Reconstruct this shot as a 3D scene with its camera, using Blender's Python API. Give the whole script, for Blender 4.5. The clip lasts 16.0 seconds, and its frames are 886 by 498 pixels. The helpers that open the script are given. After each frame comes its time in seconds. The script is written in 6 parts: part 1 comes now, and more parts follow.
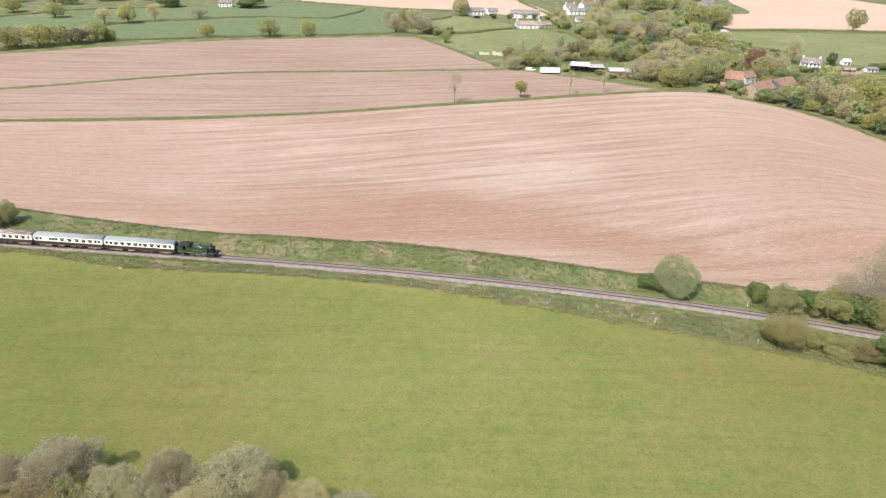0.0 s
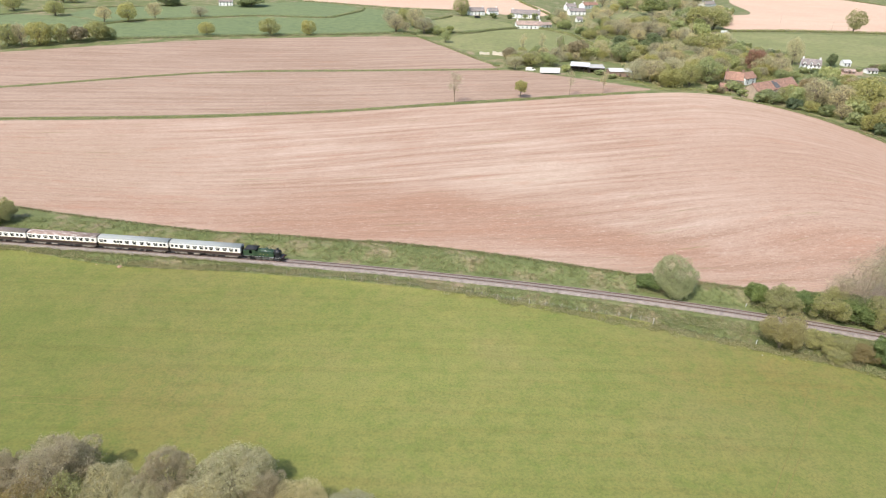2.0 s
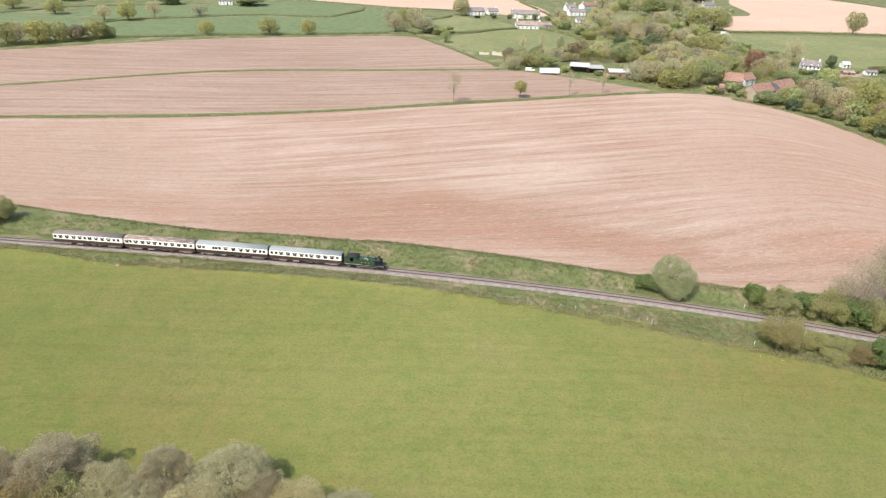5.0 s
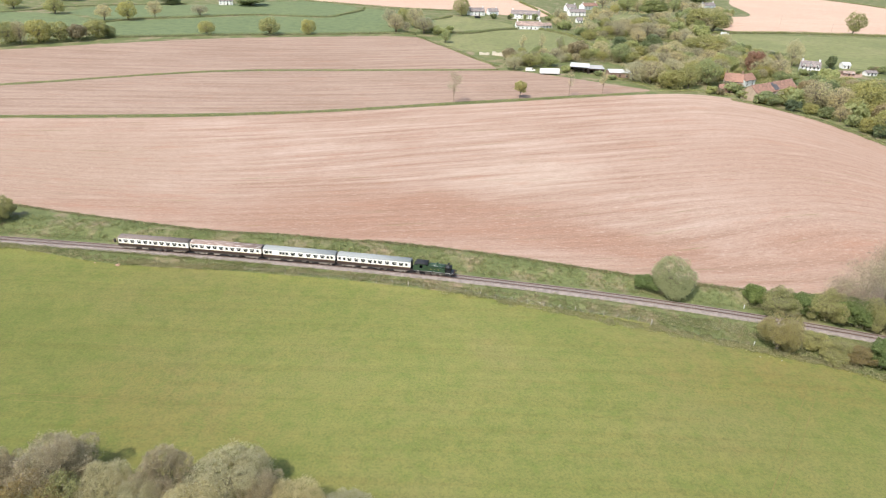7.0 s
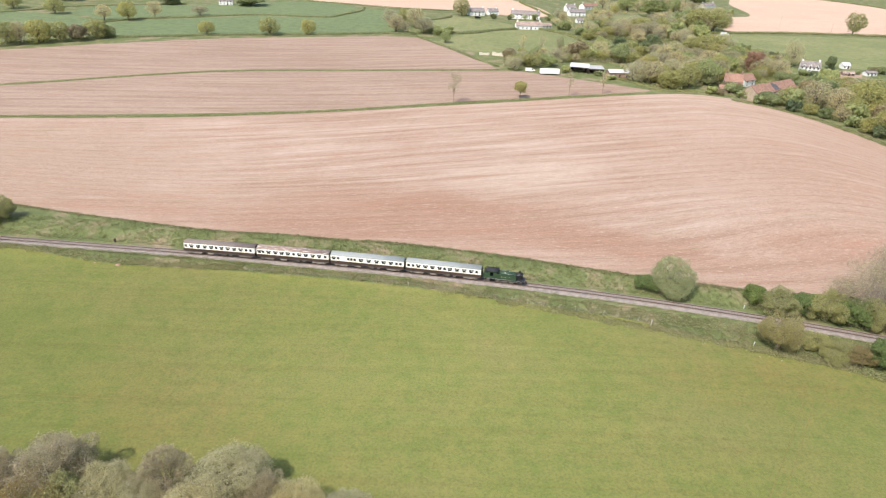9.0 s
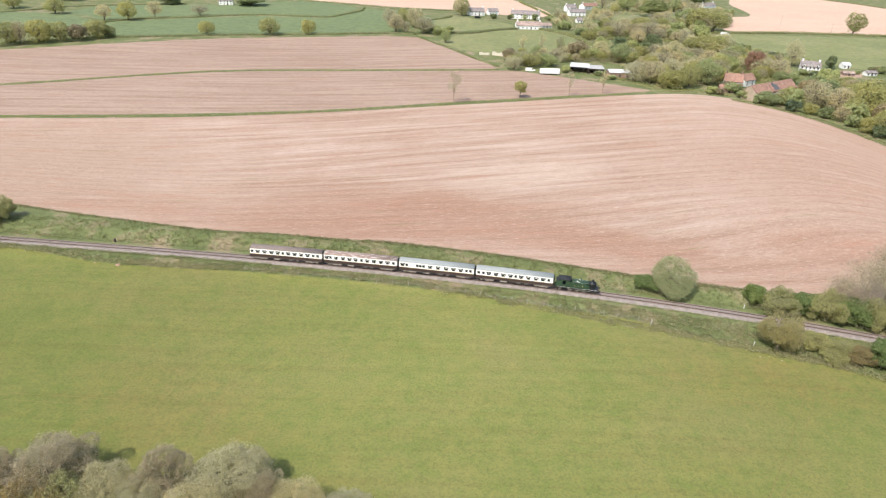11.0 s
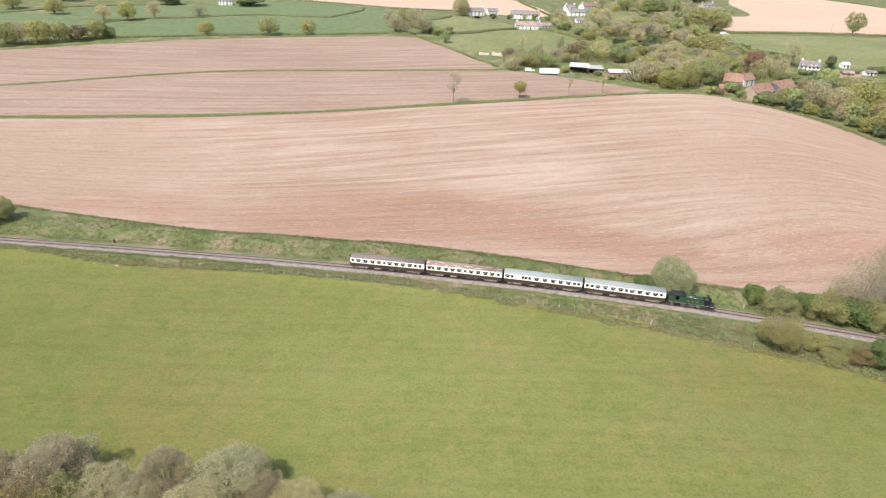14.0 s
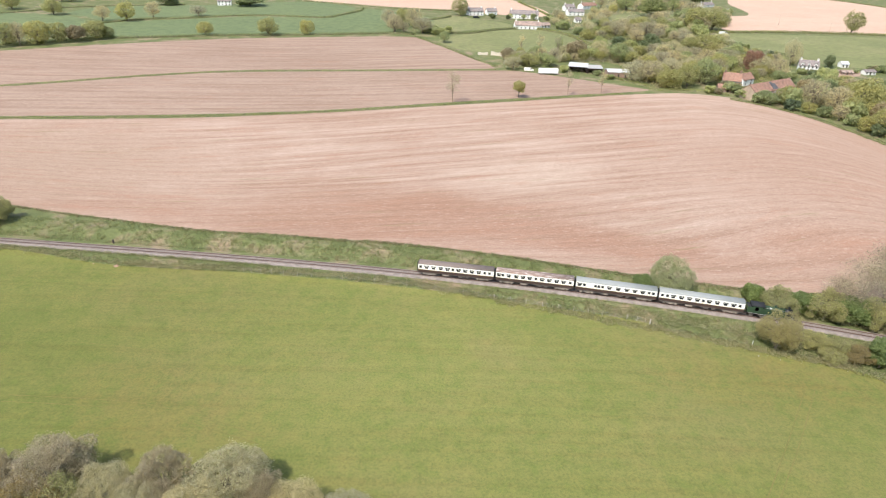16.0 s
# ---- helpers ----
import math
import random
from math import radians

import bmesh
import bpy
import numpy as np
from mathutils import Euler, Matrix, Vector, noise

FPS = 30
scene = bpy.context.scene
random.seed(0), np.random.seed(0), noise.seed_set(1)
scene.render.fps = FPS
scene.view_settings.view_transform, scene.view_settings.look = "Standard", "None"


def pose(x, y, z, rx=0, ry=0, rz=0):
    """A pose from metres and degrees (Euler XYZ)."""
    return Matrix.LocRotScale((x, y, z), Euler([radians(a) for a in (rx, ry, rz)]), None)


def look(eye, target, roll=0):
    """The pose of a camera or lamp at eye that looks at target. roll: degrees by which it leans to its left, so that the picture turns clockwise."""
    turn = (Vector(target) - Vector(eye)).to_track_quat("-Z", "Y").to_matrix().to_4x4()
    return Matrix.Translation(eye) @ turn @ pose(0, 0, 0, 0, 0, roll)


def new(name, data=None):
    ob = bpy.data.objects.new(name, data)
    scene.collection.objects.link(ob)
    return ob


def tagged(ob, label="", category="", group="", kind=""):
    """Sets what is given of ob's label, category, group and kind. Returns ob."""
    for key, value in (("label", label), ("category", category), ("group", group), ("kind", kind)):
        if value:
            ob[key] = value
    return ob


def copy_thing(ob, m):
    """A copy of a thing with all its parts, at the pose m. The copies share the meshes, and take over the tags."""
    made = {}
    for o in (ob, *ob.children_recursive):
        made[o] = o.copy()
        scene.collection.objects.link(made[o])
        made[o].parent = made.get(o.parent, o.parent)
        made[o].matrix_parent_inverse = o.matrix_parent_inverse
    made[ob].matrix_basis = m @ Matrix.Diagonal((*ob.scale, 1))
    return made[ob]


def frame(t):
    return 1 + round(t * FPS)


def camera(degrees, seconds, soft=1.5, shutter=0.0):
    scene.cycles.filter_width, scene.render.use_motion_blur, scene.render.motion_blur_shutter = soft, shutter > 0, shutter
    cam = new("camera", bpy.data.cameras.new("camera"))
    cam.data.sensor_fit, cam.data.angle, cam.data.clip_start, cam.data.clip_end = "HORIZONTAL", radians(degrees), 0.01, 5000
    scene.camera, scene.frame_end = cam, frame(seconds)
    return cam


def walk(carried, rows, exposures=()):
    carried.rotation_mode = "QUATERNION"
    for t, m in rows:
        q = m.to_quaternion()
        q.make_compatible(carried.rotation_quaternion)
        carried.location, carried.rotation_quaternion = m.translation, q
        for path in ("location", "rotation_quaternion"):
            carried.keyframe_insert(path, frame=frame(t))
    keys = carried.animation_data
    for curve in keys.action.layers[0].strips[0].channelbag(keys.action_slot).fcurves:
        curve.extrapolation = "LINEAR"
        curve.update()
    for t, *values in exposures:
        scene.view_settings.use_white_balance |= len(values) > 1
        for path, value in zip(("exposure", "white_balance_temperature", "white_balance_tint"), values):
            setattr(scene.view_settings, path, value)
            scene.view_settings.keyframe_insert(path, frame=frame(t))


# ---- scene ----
EYE_Z = 79.3


def eye(yaw=0.0, pitch=0.0, roll=0.0, dx=0.0, dy=0.0, dz=0.0):
    """The hovering camera's pose, by small departures from its resting pose."""
    return pose(dx, dy, EYE_Z + dz, 64.0 - pitch, 0, yaw) @ pose(0, 0, 0, 0, 0, 2.25 + roll)


cam = camera(70.0, 16.0, soft=1.2)
walk(cam, [
    (0.0, eye(0.124, 0.0, -0.547, -0.32, 0.1, 0.05)), (1.0, eye(0.115, 0.01, -0.44, -0.26, 0.08, 0.06)),
    (2.0, eye(0.098, 0.017, -0.328, -0.1, 0.08, 0.02)), (3.0, eye(0.072, 0.032, -0.238, 0.02, 0.08, 0.04)),
    (4.0, eye(0.026, 0.035, -0.15, 0.0, 0.08, 0.02)), (5.2, eye(0.008, 0.018, -0.06, 0.0, 0.04, 0.02)),
    (6.5, eye(0.0, 0.006, -0.01, 0.0, 0.02, 0.02)), (8.0, eye()), (9.0, eye(-0.01, -0.012, 0.015, -0.02, 0.0, -0.02)), (10.2, eye()), (12.5, eye()),
    (13.5, eye(0.026, 0.0, -0.05, 0.1, 0.06, 0.04)), (14.2, eye(-0.015, 0.0, -0.055, 0.12, 0.07, 0.06)),
    (15.0, eye(-0.03, 0.013, -0.075, 0.16, 0.07, 0.09)), (16.0, eye(-0.045, 0.005, -0.14, 0.29, 0.04, 0.07)),
])

# ---- light ----
SUN_TO = Vector((-0.55, -0.72, 1.22)).normalized()
world = bpy.data.worlds.new("sky")
scene.world = world
world.use_nodes = True
sky = world.node_tree.nodes.new("ShaderNodeTexSky")
sky.sky_type = "NISHITA"
sky.sun_disc = False
sky.sun_elevation = math.asin(SUN_TO.z)
sky.sun_rotation = math.atan2(SUN_TO.x, SUN_TO.y)
sky.air_density, sky.dust_density = 1.2, 2.0
world.node_tree.nodes["Background"].inputs[1].default_value = 0.15
world.node_tree.links.new(sky.outputs[0], world.node_tree.nodes["Background"].inputs[0])
sun = new("sun", bpy.data.lights.new("sun", "SUN"))
sun.data.energy, sun.data.angle, sun.data.color = 3.1, radians(0.6), (1.0, 0.96, 0.9)
sun.matrix_world = look(SUN_TO * 400, (0, 0, 0))
scene.view_settings.exposure = 0.61


# ---- materials ----
class Nodes:
    """A node material under construction."""

    def __init__(self, name, rough=0.9, spec=0.3, metal=0.0):
        self.mat = bpy.data.materials.new(name)
        self.mat.use_nodes = True
        self.tree = self.mat.node_tree
        self.bsdf = self.tree.nodes["Principled BSDF"]
        self.bsdf.inputs["Roughness"].default_value = rough
        self.bsdf.inputs["Specular IOR Level"].default_value = spec
        self.bsdf.inputs["Metallic"].default_value = metal

    def node(self, kind, **inputs):
        n = self.tree.nodes.new(kind)
        for key, value in inputs.items():
            n.inputs[key.replace("_", " ")].default_value = value
        return n

    def link(self, a, b):
        self.tree.links.new(a, b)

    def coords(self, scale=(1, 1, 1), uv="", turn=0.0):
        if uv:
            src = self.node("ShaderNodeUVMap")
            src.uv_map = uv
            out = src.outputs[0]
        else:
            out = self.node("ShaderNodeTexCoord").outputs["Object"]
        m = self.node("ShaderNodeMapping")
        m.inputs["Scale"].default_value = scale
        m.inputs["Rotation"].default_value = (0, 0, turn)
        self.link(out, m.inputs[0])
        return m.outputs[0]

    def noise(self, where, scale, detail=4.0, rough=0.6):
        n = self.node("ShaderNodeTexNoise", Scale=scale, Detail=detail, Roughness=rough)
        self.link(where, n.inputs["Vector"])
        return n.outputs["Fac"]

    def ramp(self, value, stops):
        n = self.node("ShaderNodeValToRGB")
        el = n.color_ramp.elements
        while len(el) < len(stops):
            el.new(0.5)
        for e, (at, col) in zip(el, stops):
            e.position, e.color = at, (*col, 1)
        self.link(value, n.inputs[0])
        return n.outputs[0]

    def mix(self, fac, a, b, mode="MIX"):
        n = self.tree.nodes.new("ShaderNodeMix")
        n.data_type, n.blend_type = "RGBA", mode
        for value, slot in ((fac, 0), (a, 6), (b, 7)):
            if isinstance(value, (int, float)):
                n.inputs[slot].default_value = value
            elif isinstance(value, tuple):
                n.inputs[slot].default_value = (*value, 1)
            else:
                self.link(value, n.inputs[slot])
        return n.outputs[2]

    def spot(self, centre, rx, ry, turn):
        """1 at a place in plan, falling to 0 at an ellipse round it."""
        m = self.node("ShaderNodeMapping")
        m.vector_type = "TEXTURE"
        m.inputs["Location"].default_value = (*centre, 0)
        m.inputs["Rotation"].default_value = (0, 0, turn)
        m.inputs["Scale"].default_value = (rx, ry, 1e6)
        self.link(self.node("ShaderNodeTexCoord").outputs["Object"], m.inputs[0])
        ball = self.tree.nodes.new("ShaderNodeTexGradient")
        ball.gradient_type = "SPHERICAL"
        self.link(m.outputs[0], ball.inputs[0])
        return ball.outputs["Fac"]

    def bump(self, height, strength, dist):
        n = self.node("ShaderNodeBump", Strength=strength, Distance=dist)
        self.link(height, n.inputs["Height"])
        self.link(n.outputs[0], self.bsdf.inputs["Normal"])

    def done(self, colour):
        if isinstance(colour, tuple):
            self.bsdf.inputs["Base Color"].default_value = (*colour, 1)
        else:
            self.link(colour, self.bsdf.inputs["Base Color"])
        return self.mat


G3 = lambda v: (v, v, v)


def mat_plain(name, colour, rough=0.6, metal=0.0, grain=6.0, amount=0.25, spec=0.4):
    """Paint, metal or timber with uneven dirt at two scales."""
    n = Nodes(name, rough, spec, metal)
    c = n.coords()
    big = n.noise(c, grain * 0.12, 3)
    fine = n.noise(c, grain, 5)
    dark = tuple(v * (1 - amount) for v in colour)
    light = tuple(min(v * (1 + amount * 0.5), 1) for v in colour)
    col = n.ramp(big, [(0.3, dark), (0.7, light)])
    col = n.mix(0.35, col, n.ramp(fine, [(0.3, dark), (0.7, light)]))
    n.bump(fine, 0.15, 0.01)
    return n.done(col)


def mat_grass(name, base, fleck, pale, patch=0.03, tuft=0.5, relief=0.25, mow=0.0, flowers=0.0):
    """Grass: broad patches, tufts and fine flecks."""
    n = Nodes(name, 0.9, 0.15)
    c = n.coords()
    broad = n.noise(c, patch, 4, 0.62)
    mid = n.noise(c, tuft, 6, 0.7)
    fine = n.noise(c, tuft * 7, 4, 0.7)
    col = n.ramp(broad, [(0.32, base), (0.5, fleck), (0.68, pale)])
    shade = n.ramp(mid, [(0.25, G3(0.55)), (0.5, G3(1.0)), (0.78, (1.35, 1.28, 1.1))])
    col = n.mix(0.75, col, shade, "MULTIPLY")
    shade = n.ramp(fine, [(0.25, G3(0.6)), (0.75, G3(1.3))])
    col = n.mix(0.5, col, shade, "MULTIPLY")
    if flowers:
        dots = n.noise(c, 5.0, 2, 0.5)
        drift = n.noise(c, 0.12, 3, 0.6)
        where = n.mix(1.0, n.ramp(dots, [(0.56, G3(0)), (0.64, G3(flowers))]), n.ramp(drift, [(0.42, G3(0.15)), (0.6, G3(1.0))]), "MULTIPLY")
        col = n.mix(where, col, (0.4, 0.36, 0.05))
    if mow:
        sward = n.noise(c, 0.3, 6, 0.72)
        col = n.mix(0.85, col, n.ramp(sward, [(0.34, (0.82, 0.93, 0.8)), (0.5, G3(1.0)), (0.68, (1.17, 1.08, 1.1))]), "MULTIPLY")
        # A wide spot of lighter colour in the middle of the pasture.
        mid_lighter = n.spot([(5.3, 110.6)][0], 62, 48, 0.0)
        col = n.mix(n.ramp(mid_lighter, [(0.0, G3(0.0)), (0.8, G3(1.0))]), col, n.mix(1.0, col, (1.14, 1.14, 1.16), "MULTIPLY"))
        # A wide spot of darker colour at the pasture's left.
        left_darker = n.spot([(-94.7, 105.1)][0], 75, 60, 0.0)
        col = n.mix(n.ramp(left_darker, [(0.0, G3(0.0)), (0.8, G3(1.0))]), col, n.mix(1.0, col, (0.88, 0.9, 0.84), "MULTIPLY"))
        for centre, rx, ry in (((62.0, 108.0), 30, 14), ((82.0, 108.0), 22, 12), ((-52.0, 92.0), 34, 16)):
            worn = n.mix(1.0, n.spot(centre, rx, ry, -0.3), n.ramp(sward, [(0.35, G3(0.3)), (0.65, G3(1.5))]), "MULTIPLY")
            col = n.mix(n.ramp(worn, [(0.1, G3(0.0)), (0.7, G3(0.75))]), col, n.mix(1.0, col, (1.04, 0.95, 0.97), "MULTIPLY"))
        lines = n.noise(n.coords((0.02, 0.55, 1), turn=mow), 1.0, 3)
        col = n.mix(0.3, col, n.ramp(lines, [(0.33, (0.86, 0.74, 0.72)), (0.5, G3(1.0)), (0.68, G3(1.1))]), "MULTIPLY")
    n.bump(mid, 0.6, relief)
    return n.done(col)


# redder and paler spots of the big field: plan x, y, half length, half width, turn
PATCHES = [
    ((0.3, 0.175, 0.118), [(-3.1, 189.7)][0], 75, 26, 0.1), ((0.3, 0.178, 0.121), [(-24.4, 171.4)][0], 90, 18, -0.08), ((0.31, 0.184, 0.126), [(-117.2, 184.4)][0], 60, 14, -0.06), ((0.305, 0.18, 0.123), [(45.6, 168.7)][0], 65, 16, -0.3),
    ((0.32, 0.208, 0.15), [(-145.0, 195.0)][0], 60, 24, -0.1), ((0.345, 0.23, 0.168), [(150.0, 235.0)][0], 85, 110, 0.3), ((0.35, 0.245, 0.18), [(-150.0, 225.0)][0], 75, 55, 0.0),
    ((0.435, 0.328, 0.254), [(30.3, 221.2)][0], 42, 34, 0.5), ((0.345, 0.245, 0.18), [(-151.3, 214.0)][0], 110, 60, -0.05), ((0.34, 0.212, 0.15), [(119.2, 169.7)][0], 48, 26, 0.0),
]


def mat_soil(name, pale, red, green=0.0, rows=0.55, patches=()):
    """Tilled red soil: streaks along the drilling direction, kept in a UV map in metres."""
    n = Nodes(name, 0.95, 0.1)
    c = n.coords()
    along = n.coords((0.012, 0.2, 1), "drill")
    wide = n.noise(along, 1.0, 5, 0.6)
    thin = n.noise(n.coords((0.11, rows * 1.3, 1), "drill"), 1.0, 6, 0.72)
    broad = n.noise(c, 0.011, 4, 0.55)
    crumb = n.noise(c, 1.6, 7, 0.8)
    mixv = n.mix(0.36, wide, broad)
    col = n.ramp(mixv, [(0.39, red), (0.5, tuple((a + b) / 2 for a, b in zip(red, pale))), (0.585, pale)])
    for tone, (px, py), rx, ry, turn in patches:
        ragged = n.mix(1.0, n.spot((px, py), rx, ry, turn), n.ramp(wide, [(0.3, G3(0.2)), (0.7, G3(1.6))]), "MULTIPLY")
        col = n.mix(n.ramp(ragged, [(0.1, G3(0.0)), (0.75, G3(0.85))]), col, tone)
    col = n.mix(0.42, col, n.ramp(thin, [(0.3, (0.74, 0.68, 0.64)), (0.5, G3(1.0)), (0.7, (1.2, 1.2, 1.2))]), "MULTIPLY")
    hair = n.noise(n.coords((0.3, 1.7, 1), "drill"), 1.0, 5, 0.75)
    col = n.mix(0.45, col, n.ramp(hair, [(0.35, (0.78, 0.72, 0.68)), (0.5, G3(1.0)), (0.65, (1.2, 1.2, 1.18))]), "MULTIPLY")
    wave = n.node("ShaderNodeTexWave", Scale=0.052, Distortion=10.0, Detail=4.0, Detail_Scale=0.35)
    wave.bands_direction = "Y"
    n.link(n.coords((0.06, 1, 1), "drill"), wave.inputs["Vector"])
    col = n.mix(0.2, col, n.ramp(wave.outputs["Fac"], [(0.0, (0.72, 0.64, 0.6)), (0.22, G3(0.98)), (0.7, G3(1.0)), (1.0, G3(1.14))]), "MULTIPLY")
    col = n.mix(0.62, col, n.ramp(crumb, [(0.3, (0.66, 0.62, 0.58)), (0.5, G3(1.0)), (0.7, G3(1.28))]), "MULTIPLY")
    vein = n.noise(n.coords((0.03, 0.13, 1), "drill"), 1.0, 8, 0.78)
    col = n.mix(n.ramp(vein, [(0.54, G3(0.0)), (0.6, G3(0.28)), (0.66, G3(0.42))]), col, tuple(v * k for v, k in zip(red, (1.12, 0.92, 0.84))))
    col = n.mix(n.ramp(vein, [(0.36, G3(0.35)), (0.44, G3(0.0))]), col, tuple(v * 1.12 for v in pale))
    fleck = n.noise(n.coords((0.45, 1.5, 1), "drill"), 1.0, 3, 0.6)
    col = n.mix(n.ramp(fleck, [(0.57, G3(0.0)), (0.68, G3(0.32))]), col, (0.56, 0.44, 0.36))
    clod = n.noise(n.coords((0.35, 1.2, 1.7), "drill"), 1.3, 4, 0.65)
    col = n.mix(n.ramp(clod, [(0.58, G3(0.0)), (0.7, G3(0.35))]), col, red)
    if green:
        weeds = n.noise(n.coords((0.02, 0.3, 1), "drill"), 1.0, 6, 0.7)
        where = n.ramp(weeds, [(0.6, G3(0)), (0.7, G3(green))])
        col = n.mix(where, col, (0.16, 0.17, 0.05))
    n.bump(thin, 0.5, 0.2)
    return n.done(col)


def mat_leaf(name, dark, mid, light, rough=0.6, drift=0.35):
    """Foliage: differs from clump to clump and from tree to tree; lets some light through."""
    n = Nodes(name, 0.8, 0.08)
    geo = n.node("ShaderNodeNewGeometry")
    col = n.ramp(geo.outputs["Random Per Island"], [(0.0, dark), (0.5, mid), (1.0, light)])
    info = n.node("ShaderNodeObjectInfo")
    tone = n.ramp(info.outputs["Random"], [(0.0, (1 - drift, 1 - drift * 0.8, 1 - drift * 0.5)), (0.5, G3(1.0)), (1.0, (1 + drift, 1 + drift * 0.7, 1.0))])
    col = n.mix(1.0, col, tone, "MULTIPLY")
    n.done(col)
    trans = n.node("ShaderNodeBsdfTranslucent")
    n.link(col, trans.inputs[0])
    add = n.node("ShaderNodeMixShader")
    add.inputs[0].default_value = 0.6
    n.link(n.bsdf.outputs[0], add.inputs[1])
    n.link(trans.outputs[0], add.inputs[2])
    n.link(add.outputs[0], n.tree.nodes["Material Output"].inputs[0])
    return n.mat


PASTURE = mat_grass("pasture_grass", (0.145, 0.16, 0.045), (0.166, 0.17, 0.052), (0.18, 0.169, 0.06), 0.025, 2.0, 0.03, mow=-0.12, flowers=0.11)
VERGE = mat_grass("verge_grass", (0.11, 0.132, 0.049), (0.148, 0.166, 0.068), (0.28, 0.218, 0.14), 0.11, 1.2, 0.5)
CROP = mat_grass("young_crop", (0.136, 0.17, 0.081), (0.146, 0.18, 0.084), (0.16, 0.19, 0.088), 0.01, 0.2, 0.1)
MEADOW = mat_grass("meadow_grass", (0.172, 0.183, 0.08), (0.2, 0.207, 0.09), (0.24, 0.232, 0.112), 0.02, 0.3, 0.15)
SOIL = mat_soil("red_soil", (0.432, 0.32, 0.25), (0.318, 0.207, 0.148), 0.5, patches=PATCHES)
SOIL_FAR = mat_soil("pale_soil", (0.345, 0.25, 0.19), (0.275, 0.188, 0.138), 0.0, 0.3)
TAN = mat_soil("orange_soil", (0.56, 0.4, 0.3), (0.51, 0.35, 0.255), 0.0, 0.3)
YARD = mat_plain("yard_earth", (0.42, 0.29, 0.215), 0.95, grain=2.0, amount=0.4)
BALLAST = mat_plain("ballast_stone", (0.27, 0.226, 0.197), 0.95, grain=9.0, amount=0.45)
SLEEPER = mat_plain("sleeper_timber", (0.235, 0.185, 0.155), 0.9, amount=0.4)
RAIL = mat_plain("rail_steel", (0.17, 0.11, 0.085), 0.55, 0.5)


# ---- ground ----
def rail_slope(x):
    a = min(max(x, -124.0), 104.0)
    return -0.139348 + -1.1608e-03 * a + -5.2094e-06 * a * a


def rail_y(x):
    """The railway's centre line in plan: a gentle curve."""
    a = min(max(x, -124.0), 104.0)
    return 146.001 + -0.139348 * a + -5.8040e-04 * a * a + -1.7365e-06 * a ** 3 + (x - a) * rail_slope(a)


def ease(a, b, v):
    t = min(max((v - a) / (b - a), 0.0), 1.0)
    return t * t * (3 - 2 * t)


def rail_off(x, y):
    return (y - rail_y(x)) / math.sqrt(1 + rail_slope(x) ** 2)


def ground_z(x, y):
    """The lie of the land: a bank above the line, a fall below it, a slow rise and mild swells, hills far off."""
    s = rail_off(x, y)
    z = 1.9 * ease(4.2, 9.5, s) - 1.3 * ease(3.6, 8.0, -s) + 15.0 * ease(30, 520, s)
    z += 0.7 * math.sin(x * 0.021 + 1.0) * math.sin(y * 0.017) * ease(12, 60, abs(s))
    return z + 45 * ease(1000, 2800, math.hypot(x, y)) * (0.6 + 0.4 * math.sin(math.atan2(y, x) * 7))


def smooth_line(pts, step=5.0, closed=False):
    """A Catmull-Rom line through plan points."""
    out, n = [], len(pts)
    for i in range(n if closed else n - 1):
        a, b, c, d = (Vector(pts[k % n] if closed else pts[min(max(k, 0), n - 1)]) for k in (i - 1, i, i + 1, i + 2))
        count = max(1, int((c - b).length / step))
        for j in range(count):
            t = j / count
            out.append(tuple(0.5 * ((2 * b) + (c - a) * t + (2 * a - 5 * b + 4 * c - d) * t * t + (3 * b - a - 3 * c + d) * t ** 3)))
    if not closed:
        out.append(tuple(pts[-1]))
    return out


def inside(x, y, poly):
    hit = False
    for (ax, ay), (bx, by) in zip(poly, poly[1:] + poly[:1]):
        if (ay > y) != (by > y) and x < (bx - ax) * (y - ay) / (by - ay) + ax:
            hit = not hit
    return hit


BIG_TOP = smooth_line([(-228.8, 264.9), (-194.9, 269.2), (-147.9, 274.0), (-100.8, 282.9), (-52.1, 299.0), (1.7, 319.6), (61.8, 339.1), (97.4, 349.6), (113.9, 353.5), (133.1, 355.2), (152.4, 348.4), (165.3, 335.6), (177.4, 317.6), (186.2, 292.3), (191.8, 271.8), (198.4, 228.8)])
BIG_LOW = smooth_line([(-169.3, 187.2), (-137.4, 179.9), (-125.2, 177.0), (-111.5, 173.9), (-89.0, 169.3), (-66.1, 165.4), (-46.3, 164.6), (-31.3, 162.9), (-15.2, 162.1), (2.5, 159.3), (18.1, 156.1), (38.9, 150.8), (54.5, 147.0), (65.7, 144.8), (79.2, 142.1), (93.1, 141.1), (112.2, 139.8), (130.9, 135.8)])
PASTURE_TOP = smooth_line([(-147.8, 158.4), (-121.3, 154.2), (-103.9, 150.6), (-87.6, 148.0), (-72.1, 147.0), (-56.8, 146.2), (-41.6, 144.9), (-26.6, 143.5), (-11.8, 141.5), (2.7, 139.4), (16.9, 136.6), (30.6, 133.8), (43.8, 131.0), (49.5, 129.2), (53.3, 126.1), (63.0, 123.5), (72.4, 121.2), (81.2, 118.0), (88.7, 113.3), (95.2, 110.4), (108.7, 103.9)])
